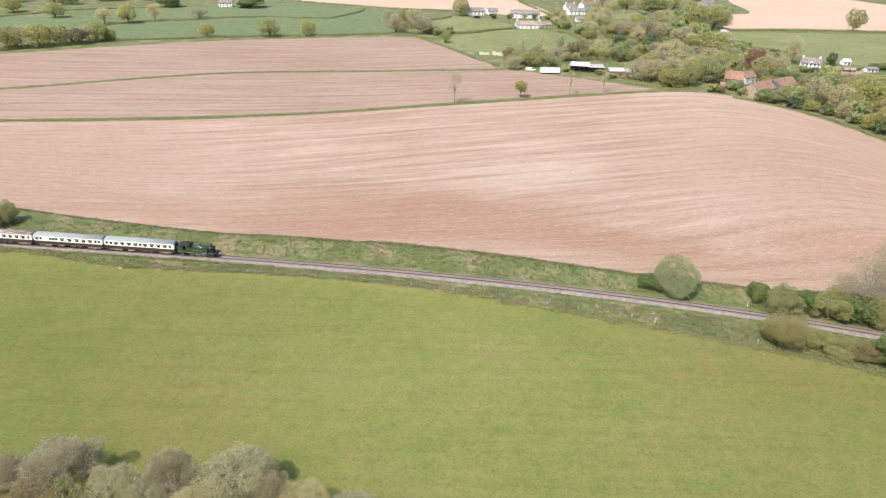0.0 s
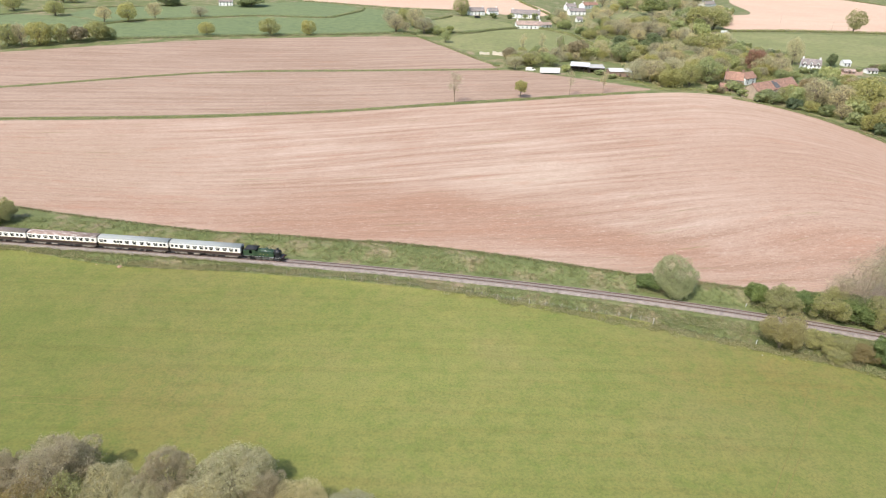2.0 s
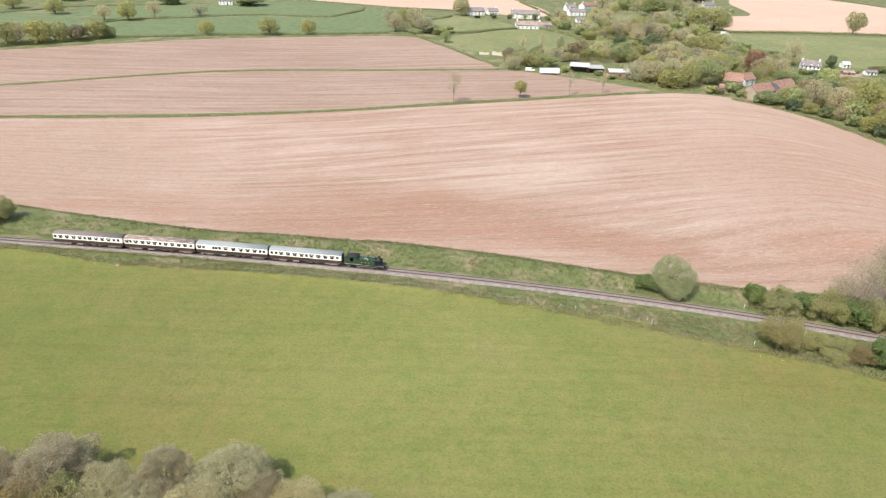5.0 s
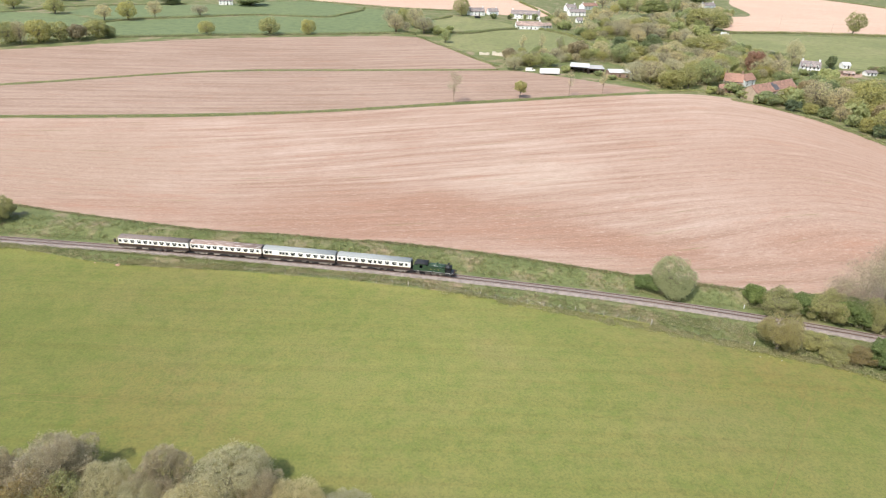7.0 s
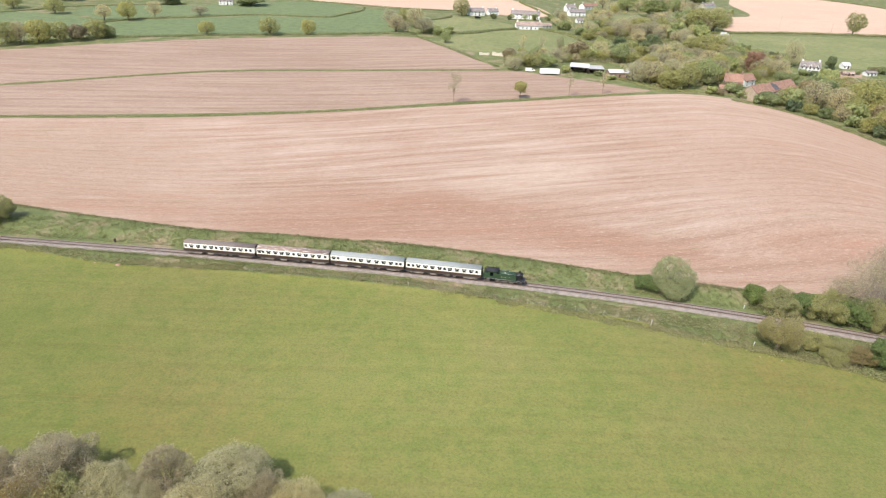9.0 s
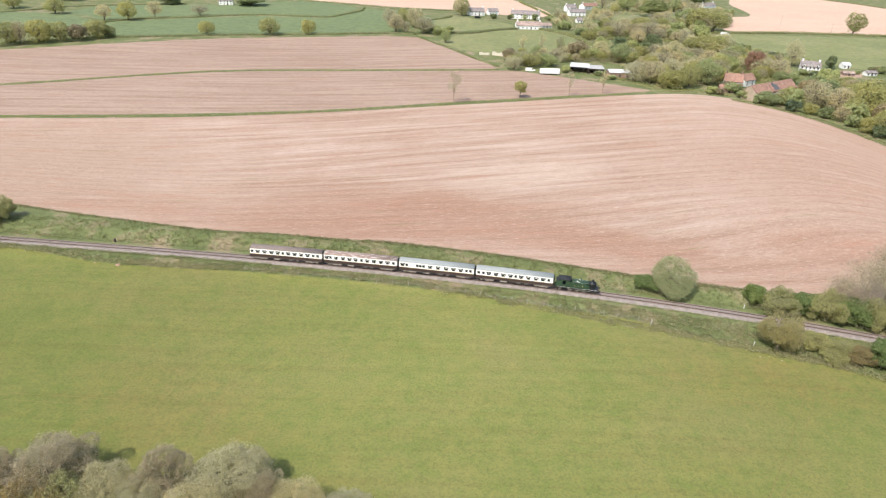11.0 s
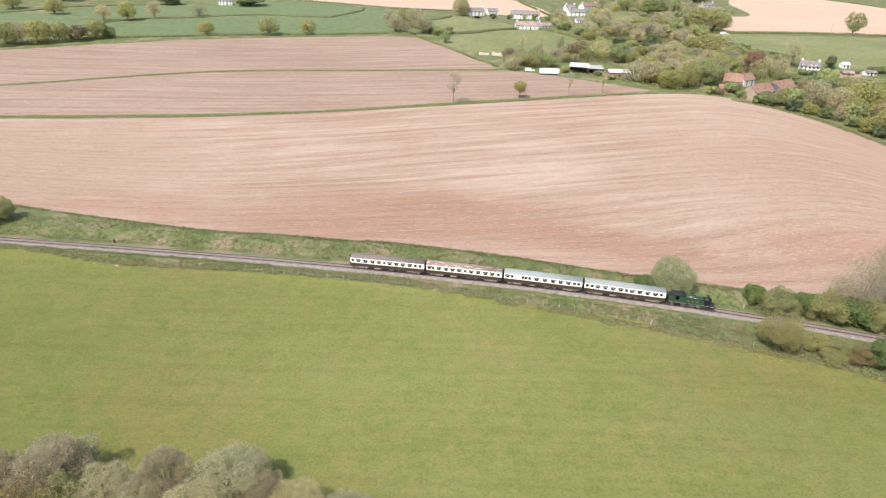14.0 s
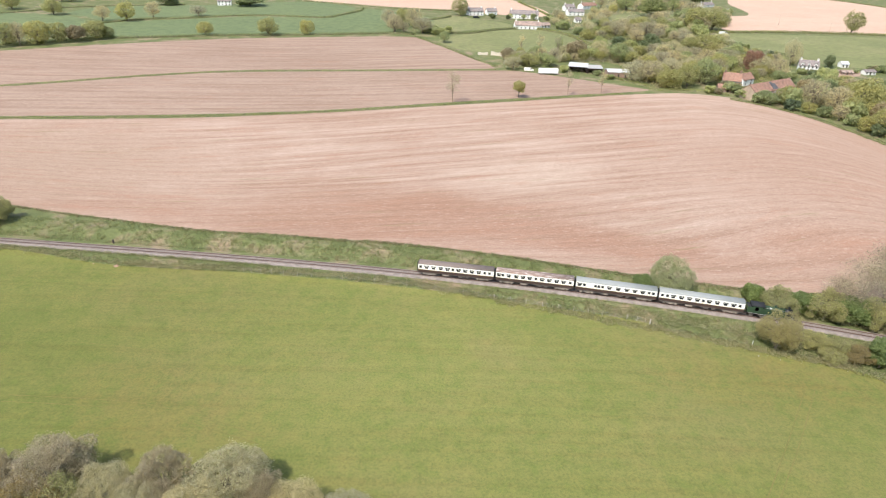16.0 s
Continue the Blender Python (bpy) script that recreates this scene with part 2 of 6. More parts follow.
FIELDS = [
    ("pasture", "green pasture grass with faint wheel lines", PASTURE, PASTURE_TOP + [(230, 40), (230, -90), (-260, -90), (-260, 120)]),
    ("ploughed_field", "tilled red-brown field with pale curving drill lines", SOIL, BIG_LOW + BIG_TOP[::-1]),
    ("ploughed_field", "tilled pale red field between two grass strips", SOIL_FAR,
     smooth_line([(-232.6, 269.9), (-198.3, 274.3), (-150.4, 279.2), (-102.5, 288.3), (-52.9, 303.8), (1.7, 325.3), (62.7, 344.8), (98.7, 355.1), (112.6, 360.1)]) + smooth_line([(113.2, 362.7), (87.4, 377.1), (64.2, 388.7), (46.1, 395.8), (32.4, 397.4), (-32.7, 387.9), (-114.1, 375.1), (-157.5, 360.0), (-195.5, 341.2), (-230.6, 324.9), (-264.3, 311.6)])),
    ("ploughed_field", "tilled pale red field below a hedge", SOIL_FAR,
     smooth_line([(-266.6, 314.6), (-233.1, 328.7), (-197.4, 344.9), (-159.1, 364.1), (-115.3, 379.5), (-33.1, 392.3), (29.2, 401.2)]) + smooth_line([(25.5, 413.5), (4.7, 451.7), (-15.9, 484.2), (-30.2, 499.7), (-84.0, 493.7), (-161.7, 472.0), (-225.9, 436.8), (-265.5, 414.0), (-282.1, 406.0), (-321.0, 387.0)])),
    ("crop_field", "young blue-green cereal crop in a hedged field", CROP, smooth_line([(-236.4, 462.9), (-203.1, 474.1), (-167.0, 488.6), (-110.9, 500.9), (-48.2, 518.3), (-31.5, 534.7), (-15.1, 598.7), (-59.4, 639.9), (-85.0, 650.1), (-86.8, 623.5), (-99.5, 588.9), (-109.7, 576.3), (-169.5, 572.0), (-218.4, 547.3), (-268.0, 515.5), (-262.5, 500.0)], 12, True)),
    ("crop_field", "young blue-green cereal crop in a hedged field", CROP, smooth_line([(-342.9, 446.8), (-323.6, 471.4), (-274.7, 494.5), (-268.9, 506.7), (-293.6, 530.9), (-309.4, 543.4), (-346.2, 551.0), (-370.7, 545.2), (-399.8, 527.2)], 12, True)),
    ("crop_field", "green cereal crop in a hedged field", CROP, smooth_line([(-321.6, 557.4), (-308.8, 609.5), (-228.5, 645.9), (-152.7, 698.6), (-114.5, 680.2), (-92.0, 649.4), (-101.7, 602.5), (-113.7, 585.0), (-181.4, 579.5), (-255.6, 547.3), (-271.9, 523.6), (-297.6, 543.0)], 12, True)),
    ("ploughed_field", "distant tilled tan field", TAN, smooth_line([(-166.4, 748.1), (-92.3, 685.0), (-57.4, 678.8), (-0.4, 679.3), (70.1, 642.1), (97.2, 662.8), (88.2, 760.0), (42.6, 879.0), (-84.1, 995.0)], 12, True)),
    ("meadow", "light green meadow behind the village hedges", MEADOW, smooth_line([(-8.4, 482.9), (0.5, 505.7), (22.9, 528.9), (46.7, 546.5), (75.4, 553.6), (91.8, 537.3), (100.5, 508.8), (107.2, 481.2), (95.9, 460.3), (62.2, 443.3), (39.1, 442.4), (27.7, 444.1), (4.8, 459.5)], 8, True)),
    ("meadow", "light green meadow behind the village hedges", MEADOW, smooth_line([(-14.3, 603.0), (-0.1, 625.1), (25.7, 608.4), (49.8, 587.8), (50.1, 560.0), (23.4, 543.8), (-4.1, 528.8), (-16.1, 549.9)], 8, True)),
    ("meadow", "light green meadow above the village", MEADOW, smooth_line([(231.3, 561.2), (289.1, 568.8), (372.6, 573.2), (423.6, 568.7), (307.4, 400.6), (282.3, 423.5), (264.0, 435.4), (249.9, 452.2), (243.1, 470.9), (221.1, 485.7), (211.1, 506.6)], 10, True)),
    ("meadow", "light green grass between village trees and hedges", MEADOW, smooth_line([(110.7, 486.2), (124.1, 497.7), (149.7, 498.0), (175.8, 506.6), (188.3, 486.7), (198.6, 475.5), (190.6, 438.9), (166.7, 414.2), (152.9, 439.5), (140.4, 463.4), (116.3, 462.8)], 8, True)),
    ("meadow", "light green meadow among the village trees", MEADOW, smooth_line([(161.0, 674.6), (229.6, 703.9), (216.9, 645.4), (177.0, 599.3), (151.2, 607.9)], 8, True)),
    ("yard", "bare red-brown earth yard among garden sheds", YARD, smooth_line([(237.0, 419.0), (253.8, 425.5), (263.6, 422.3), (258.3, 409.0), (242.0, 403.9), (231.8, 408.3)], 3, True)),
    ("ploughed_field", "distant tilled orange field with a lone tree", TAN, smooth_line([(240.7, 585.9), (301.5, 594.8), (388.6, 599.3), (455.1, 599.3), (598.7, 799.1), (590.9, 929.8), (563.3, 1070.1), (523.9, 1232.7), (374.6, 924.7), (329.2, 747.2), (289.8, 713.1), (263.4, 639.1)], 10, True)),
]


def top_y(x, line):
    for (ax, ay), (bx, by) in zip(line, line[1:]):
        if ax <= x <= bx:
            return ay + (by - ay) * (x - ax) / max(bx - ax, 1e-6)
    return line[0][1] if x < line[0][0] else line[-1][1]


def build_ground():
    from mathutils.geometry import delaunay_2d_cdt
    pts, edges = [], []

    def chain(line, closed):
        first = len(pts)
        pts.extend(Vector(q) for q in line)
        edges.extend((first + i, first + i + 1) for i in range(len(line) - 1))
        if closed:
            edges.append((len(pts) - 1, first))

    for _, _, _, poly in FIELDS:
        chain(poly, True)
    for off in (-8.2, -6.6, -5.2, -3.5, -2.0, 2.0, 4.0, 5.6, 7.0, 8.3, 9.8):
        line = []
        for x in range(-320, 321, 8):
            k = math.hypot(1, rail_slope(x))
            line.append((x - off * rail_slope(x) / k, rail_y(x) + off / k))
        chain(line, False)
    rng = random.Random(4)
    for step, lo, hi, reach in ((9, 20, 360, 260), (26, -110, 1160, 900), (160, -1000, 1500, 1400), (500, -4200, 4200, 4200)):
        for i in range(int(-reach // step), int(reach // step) + 1):
            for j in range(int(lo // step), int(hi // step) + 1):
                x, y = i * step + rng.uniform(-0.3, 0.3) * step, j * step + rng.uniform(-0.3, 0.3) * step
                inner = {26: (360, 260, 20), 160: (1160, 900, -110), 500: (1500, 1400, -1000)}.get(step)
                if inner and inner[2] - step * 0.3 < y < inner[0] + step * 0.3 and abs(x) < inner[1]:
                    continue
                if abs(rail_off(x, y)) > 10.5:
                    pts.append(Vector((x, y)))
    verts, _, faces, _, _, _ = delaunay_2d_cdt(pts, edges, [], 0, 0.02)
    boxes = [(min(p[0] for p in f[3]), max(p[0] for p in f[3]), min(p[1] for p in f[3]), max(p[1] for p in f[3])) for f in FIELDS]
    groups = [[] for _ in range(len(FIELDS) + 1)]
    for f in faces:
        cx, cy = sum(verts[i].x for i in f) / len(f), sum(verts[i].y for i in f) / len(f)
        for k, (a, b, c, d) in enumerate(boxes):
            if a < cx < b and c < cy < d and inside(cx, cy, FIELDS[k][3]):
                groups[k].append(f)
                break
        else:
            groups[-1].append(f)
    for k, group in enumerate(groups):
        used = sorted({i for f in group for i in f})
        where = {i: n for n, i in enumerate(used)}
        co = [(verts[i].x, verts[i].y, ground_z(verts[i].x, verts[i].y)) for i in used]
        name, label, material = FIELDS[k][:3] if k < len(FIELDS) else ("ground", "rough grass ground between the fields", VERGE)
        me = bpy.data.meshes.new(name)
        me.from_pydata(co, [], [[where[i] for i in f] for f in group])
        me.materials.append(material)
        for p in me.polygons:
            p.use_smooth = True
        layer = me.uv_layers.new(name="drill")
        for loop in me.loops:
            x, y, _ = co[loop.vertex_index]
            low = top_y(x, BIG_LOW)
            high = top_y(x, BIG_TOP)
            bend = 0.42 * (1 - ease(3, 62, y - low)) * (high - low - 165)
            v = y - high + bend if material is SOIL else y - 0.6 * high
            layer.data[loop.index].uv = (x, v)
        tagged(new(name, me), label, name.replace("_", " "), kind="structure")


build_ground()


# ---- building helpers ----
def mesh_object(name, bm, material, parent=None, label=""):
    me = bpy.data.meshes.new(name)
    bm.to_mesh(me)
    bm.free()
    for m in material if isinstance(material, (list, tuple)) else [material]:
        me.materials.append(m)
    ob = new(name, me)
    ob.parent = parent
    return tagged(ob, label)


def part(name, bm, material, parent, label=""):
    return mesh_object(name, bm, material, parent, label)


def thing(name, label, category, group="", at=None):
    ob = new(name)
    ob.empty_display_size = 0.5
    if at is not None:
        ob.matrix_world = at
    return tagged(ob, label, category, group)


def add_box(bm, lo, hi, bevel=0.0, m=None, mat=0):
    lo, hi = Vector(lo), Vector(hi)
    made = bmesh.ops.create_cube(bm, size=1.0)["verts"]
    for v in made:
        v.co = Vector((lo[i] + (v.co[i] + 0.5) * (hi[i] - lo[i]) for i in range(3)))
    faces = {f for v in made for f in v.link_faces}
    for f in faces:
        f.material_index = mat
    if bevel:
        res = bmesh.ops.bevel(bm, geom=list({e for f in faces for e in f.edges}), offset=bevel, segments=2, affect="EDGES", profile=0.6)
        made = list({v for v in made if v.is_valid} | set(res["verts"]))
    if m is not None:
        bmesh.ops.transform(bm, matrix=m, verts=made)
    return made


def add_tube(bm, a, b, r0, r1=None, sides=16, mat=0, caps=True):
    a, b = Vector(a), Vector(b)
    turn = (b - a).to_track_quat("Z", "Y").to_matrix().to_4x4()
    made = bmesh.ops.create_cone(bm, cap_ends=caps, segments=sides, radius1=r0, radius2=r0 if r1 is None else r1, depth=(b - a).length,
                                 matrix=Matrix.Translation((a + b) / 2) @ turn)["verts"]
    for f in {f for v in made for f in v.link_faces}:
        f.material_index = mat
        f.smooth = len(f.verts) == 4
    return made


def add_prism(bm, outline, axis, lo, hi, mat=0):
    """An outline in the two other axes, drawn out along one axis."""
    def co(p, t):
        return {0: (t, p[0], p[1]), 1: (p[0], t, p[1]), 2: (p[0], p[1], t)}[axis]
    a = [bm.verts.new(co(p, lo)) for p in outline]
    b = [bm.verts.new(co(p, hi)) for p in outline]
    faces = [bm.faces.new(a[::-1]), bm.faces.new(b)]
    faces += [bm.faces.new((a[i], a[(i + 1) % len(a)], b[(i + 1) % len(a)], b[i])) for i in range(len(a))]
    for f in faces:
        f.material_index = mat
    bmesh.ops.recalc_face_normals(bm, faces=faces)
    return a + b


def blank():
    return bmesh.new()


# ---- the railway ----
LINE_X = np.arange(-330.0, 331.0, 0.5)
LINE_Y = np.array([rail_y(x) for x in LINE_X])
LINE_S = np.concatenate([[0], np.cumsum(np.hypot(np.diff(LINE_X), np.diff(LINE_Y)))])
LINE_S -= np.interp(0.0, LINE_X, LINE_S)


def on_line(s, off=0.0):
    """Plan place and heading at s metres along the line."""
    x = float(np.interp(s, LINE_S, LINE_X))
    k = rail_slope(x)
    n = math.hypot(1, k)
    return x - off * k / n, rail_y(x) + off / n, math.atan(k)


def sweep(section, s0, s1, step):
    """A closed section (offset, height) drawn along the line."""
    bm, rings = blank(), []
    count = int((s1 - s0) / step)
    for i in range(count + 1):
        s = s0 + (s1 - s0) * i / count
        ring = []
        for off, z in section:
            x, y, _ = on_line(s, off)
            ring.append(bm.verts.new((x, y, z)))
        rings.append(ring)
    for a, b in zip(rings, rings[1:]):
        for i in range(len(section)):
            j = (i + 1) % len(section)
            bm.faces.new((a[i], a[j], b[j], b[i]))
    bm.faces.new(rings[0])
    bm.faces.new(rings[-1][::-1])
    bmesh.ops.recalc_face_normals(bm, faces=bm.faces)
    return bm


railway = thing("railway_track", "single railway track with rusty rails and timber sleepers on pale ballast", "railway track")
railway["kind"] = "structure"
part("ballast", sweep([(-2.5, -0.2), (-2.05, 0.1), (-1.45, 0.39), (1.45, 0.39), (1.95, 0.1), (2.15, -0.2)], -300, 300, 4), BALLAST, railway, "pale grey-pink crushed stone ballast")
for side in (-0.75, 0.75):
    sec = [(-0.07, 0.44), (0.07, 0.44), (0.07, 0.47), (0.015, 0.49), (0.015, 0.56), (0.036, 0.57), (0.036, 0.6), (-0.036, 0.6), (-0.036, 0.57), (-0.015, 0.56), (-0.015, 0.49), (-0.07, 0.47)]
    part("rail", sweep([(o + side, z) for o, z in sec], -300, 300, 3), RAIL, railway, "worn brown steel rail")


# ---- the train ----
CREAM = mat_plain("cream_paint", (0.87, 0.83, 0.765), 0.4, amount=0.12, grain=3)
CHOCOLATE = mat_plain("chocolate_paint", (0.075, 0.046, 0.04), 0.4, amount=0.3, grain=3)
ROOF_PALE = mat_plain("pale_roof_paint", (0.305, 0.318, 0.302), 0.75, amount=0.2, grain=2, spec=0.15)
ROOF_BROWN = mat_plain("sooty_roof", (0.2, 0.158, 0.135), 0.8, amount=0.35, grain=2)


def mat_peeling(name):
    """A roof of flaking pale paint over brown."""
    n = Nodes(name, 0.75, 0.3)
    spots = n.noise(n.coords((0.3, 1.5, 1)), 1.9, 6, 0.75)
    return n.done(n.ramp(spots, [(0.42, (0.2, 0.14, 0.11)), (0.54, (0.3, 0.215, 0.175)), (0.6, (0.58, 0.53, 0.48))]))


ROOF_PEELING = mat_peeling("flaking_roof")
BLACK = mat_plain("black_paint", (0.02, 0.02, 0.021), 0.45, amount=0.4, grain=4)
FRAME_DIRT = mat_plain("dirty_underframe", (0.12, 0.1, 0.086), 0.85, amount=0.5, grain=3)
GREEN_PAINT = mat_plain("green_engine_paint", (0.038, 0.068, 0.038), 0.24, amount=0.25, grain=3)
BRASS = mat_plain("brass", (0.75, 0.5, 0.2), 0.3, 0.9)
COPPER = mat_plain("copper", (0.65, 0.32, 0.2), 0.35, 0.9)
YELLOW = mat_plain("gold_lettering", (0.7, 0.56, 0.2), 0.5)
RED = mat_plain("red_paint", (0.07, 0.014, 0.012), 0.6)
WHITE = mat_plain("white_paint", (0.8, 0.79, 0.75), 0.5, amount=0.1)
STEEL = mat_plain("bright_steel", (0.5, 0.49, 0.47), 0.35, 0.9)
GREASE = mat_plain("pale_bogie_dust", (0.36, 0.3, 0.25), 0.85, amount=0.4)
CAB_DARK = mat_plain("cab_roof_grey", (0.03, 0.031, 0.033), 0.75, spec=0.2)
COAL = mat_plain("coal", (0.018, 0.018, 0.02), 0.6, amount=0.5, grain=9)


def mat_glass(name, tint=(0.02, 0.022, 0.025)):
    n = Nodes(name, 0.06, 0.6)
    grime = n.noise(n.coords(), 1.5, 3)
    return n.done(n.ramp(grime, [(0.3, tint), (0.7, tuple(v * 2 for v in tint))]))


GLASS = mat_glass("window_glass")
COACH_PITCH = 20.2


def body_side(z):
    """Half width of the coach body at a height: a tumblehome side."""
    return 1.40 - 0.06 * max(0.0, (1.9 - z)) ** 1.5 - 0.03 * max(0.0, z - 2.3)


def coach_shell(half, zs):
    """Body wall between two heights, both sides and ends, as a solid."""
    bm = blank()
    left = [(-body_side(z), z) for z in zs]
    right = [(body_side(z), z) for z in reversed(zs)]
    add_prism(bm, left + right, 0, -half, half)
    return bm


def wheelset(parent, x, r, gauge=0.75):
    bm = blank()
    for s in (-1, 1):
        add_tube(bm, (0, s * (gauge - 0.07), 0), (0, s * (gauge + 0.06), 0), r, sides=20)
        add_tube(bm, (0, s * (gauge - 0.10), 0), (0, s * (gauge - 0.07), 0), r + 0.03, sides=20)
        add_box(bm, (-0.12, s * (gauge + 0.07) - 0.02, -0.04), (r * 0.8, s * (gauge + 0.07) + 0.02, 0.04))
    add_tube(bm, (0, -gauge, 0), (0, gauge, 0), 0.09, sides=10)
    ob = part("wheelset", bm, FRAME_DIRT, parent)
    ob.location = (x, 0, r)
    return ob


def make_coach(label, roof_mat, doors, windows):
    """A corridor coach, 19.66 m long; its origin on the rails, x ahead."""
    coach = thing("railway_coach", label, "railway coach", "coaches of the train")
    half = 9.8
    part("lower_body", coach_shell(half, [1.12, 1.4, 1.65, 1.87]), CHOCOLATE, coach, "chocolate-brown lower panels")
    part("upper_body", coach_shell(half, [1.87, 2.3, 2.7, 3.05, 3.28]), CREAM, coach, "cream upper panels")
    bm = blank()
    add_prism(bm, [(-body_side(1.87) - 0.012, 1.85), (-body_side(1.87) - 0.012, 1.88), (body_side(1.87) + 0.012, 1.88), (body_side(1.87) + 0.012, 1.85)], 0, -half + 0.02, half - 0.02)
    part("waist_line", bm, YELLOW, coach, "thin gold waist line")
    bm = blank()
    arc = [(1.37, 3.27), (1.33, 3.34), (1.2, 3.45), (1.0, 3.55), (0.7, 3.65), (0.36, 3.71), (0, 3.73)]
    add_prism(bm, arc + [(-a, z) for a, z in arc[-2::-1]], 0, -half - 0.03, half + 0.03)
    for f in bm.faces:
        f.smooth = len(f.verts) == 4 and f.calc_center_median().z > 3.3
    roof = part("roof", bm, roof_mat, coach)
    for i in range(9):
        bm = blank()
        x = -8 + 2.0 * i
        y = 0.55 if i % 2 else -0.55
        add_tube(bm, (x, y, 3.62), (x, y, 3.79), 0.16, 0.12, 10)
        part("roof_vent", bm, roof_mat, roof)
    bm = blank()
    add_box(bm, (-half + 0.3, -1.1, 0.95), (half - 0.3, 1.1, 1.13))
    for s in (-1, 1):
        add_box(bm, (-half, s * 1.22 - 0.06, 0.9), (half, s * 1.22 + 0.06, 1.15))
        add_box(bm, (-5, s * 1.0 - 0.03, 0.5), (5, s * 1.0 + 0.03, 0.56))
        for x in (-5, 5):
            add_tube(bm, (x, s * 1.0, 0.53), (x + math.copysign(1.3, x), s * 1.0, 0.95), 0.04, sides=6)
    part("underframe", bm, FRAME_DIRT, coach, "grimy black underframe")
    for x, w, s in ((-2.6, 1.7, -1), (1.2, 1.2, -1), (3.0, 0.8, -1), (-1.0, 1.4, 1), (2.4, 1.8, 1)):
        bm = blank()
        add_box(bm, (x - w / 2, s * 0.95 - 0.25, 0.42), (x + w / 2, s * 0.95 + 0.25, 0.95), 0.03)
        part("battery_box", bm, GREASE if w > 1.5 else FRAME_DIRT, coach)
    for s in (-1, 1):
        for x in windows:
            bm = blank()
            y = body_side(2.55)
            add_box(bm, (x - 0.67, s * (y - 0.05), 2.1), (x + 0.67, s * (y + 0.014), 3.08), 0.0)
            frame_ob = part("window", bm, CREAM, coach)
            bm = blank()
            add_box(bm, (x - 0.62, s * (y - 0.03), 2.14), (x + 0.62, s * (y + 0.022), 3.04))
            part("pane", bm, GLASS, frame_ob)
            bm = blank()
            add_box(bm, (x - 0.62, s * (y - 0.02), 2.70), (x + 0.62, s * (y + 0.034), 2.74))
            add_box(bm, (x - 0.03, s * (y - 0.02), 2.74), (x + 0.03, s * (y + 0.034), 3.03))
            part("transom", bm, CREAM, frame_ob)
            for dx in (-0.53, 0.5):
                bm = blank()
                add_box(bm, (x + dx - 0.09, s * (y - 0.02), 2.14), (x + dx + 0.09, s * (y + 0.027), 2.56 + 0.05 * dx), 0.004)
                part("curtain", bm, CREAM, frame_ob, "pale gathered curtain")
        for x in doors:
            y = body_side(2.5)
            bm = blank()
            add_box(bm, (x - 0.31, s * (y - 0.03), 2.26), (x + 0.31, s * (y + 0.018), 2.95))
            part("door_light", bm, GLASS, coach)
            for dx in (-0.4, 0.4):
                bm = blank()
                add_box(bm, (x + dx - 0.012, s * (y - 0.03), 1.15), (x + dx + 0.012, s * (y + 0.012), 2.95))
                part("door_seam", bm, CHOCOLATE, coach)
            bm = blank()
            add_box(bm, (x + 0.28, s * (y - 0.01), 1.98), (x + 0.36, s * (y + 0.06), 2.03))
            part("door_handle", bm, BRASS, coach)
            bm = blank()
            add_box(bm, (x - 0.45, s * 1.28 - 0.14, 0.82), (x + 0.45, s * 1.28 + 0.14, 0.87))
            part("footboard", bm, FRAME_DIRT, coach)
    for e in (-1, 1):
        bm = blank()
        add_box(bm, (e * half, -0.55, 1.15), (e * (half + 0.36), 0.55, 3.3), 0.05)
        part("gangway", bm, BLACK, coach, "black rubber-edged corridor connection")
        bm = blank()
        add_tube(bm, (e * half, -0.02, 1.02), (e * (half + 0.42), -0.02, 1.02), 0.1, sides=8)
        part("coupler", bm, BLACK, coach)
        for s in (-1, 1):
            bm = blank()
            add_tube(bm, (e * half, s * 0.87, 1.06), (e * (half + 0.37), s * 0.87, 1.06), 0.09, sides=8)
            add_tube(bm, (e * (half + 0.36), s * 0.87, 1.06), (e * (half + 0.41), s * 0.87, 1.06), 0.23, sides=14)
            part("buffer", bm, BLACK, coach)
    sets = []
    for e in (-1, 1):
        bm = blank()
        for s in (-1, 1):
            add_prism(bm, [(-1.95, 0.62), (-1.7, 0.42), (-0.9, 0.5), (-0.5, 0.3), (0.5, 0.3), (0.9, 0.5), (1.7, 0.42), (1.95, 0.62), (1.6, 0.8), (-1.6, 0.8)], 1, s * 1.02 - 0.05, s * 1.02 + 0.05)
            for x in (-1.3, 1.3):
                add_box(bm, (x - 0.17, s * 1.1 - 0.08, 0.32), (x + 0.17, s * 1.1 + 0.08, 0.62), 0.03)
        add_box(bm, (-0.4, -1.0, 0.4), (0.4, 1.0, 0.75))
        bogie = part("bogie", bm, GREASE, coach, "dusty brown bogie")
        bogie.location = (e * 7.0, 0, 0)
        for x in (-1.3, 1.3):
            sets.append((wheelset(bogie, x, 0.457), 0.457))
    return coach, sets


ENGINE_TAIL, ENGINE_STRETCH = -5.53, 1.025


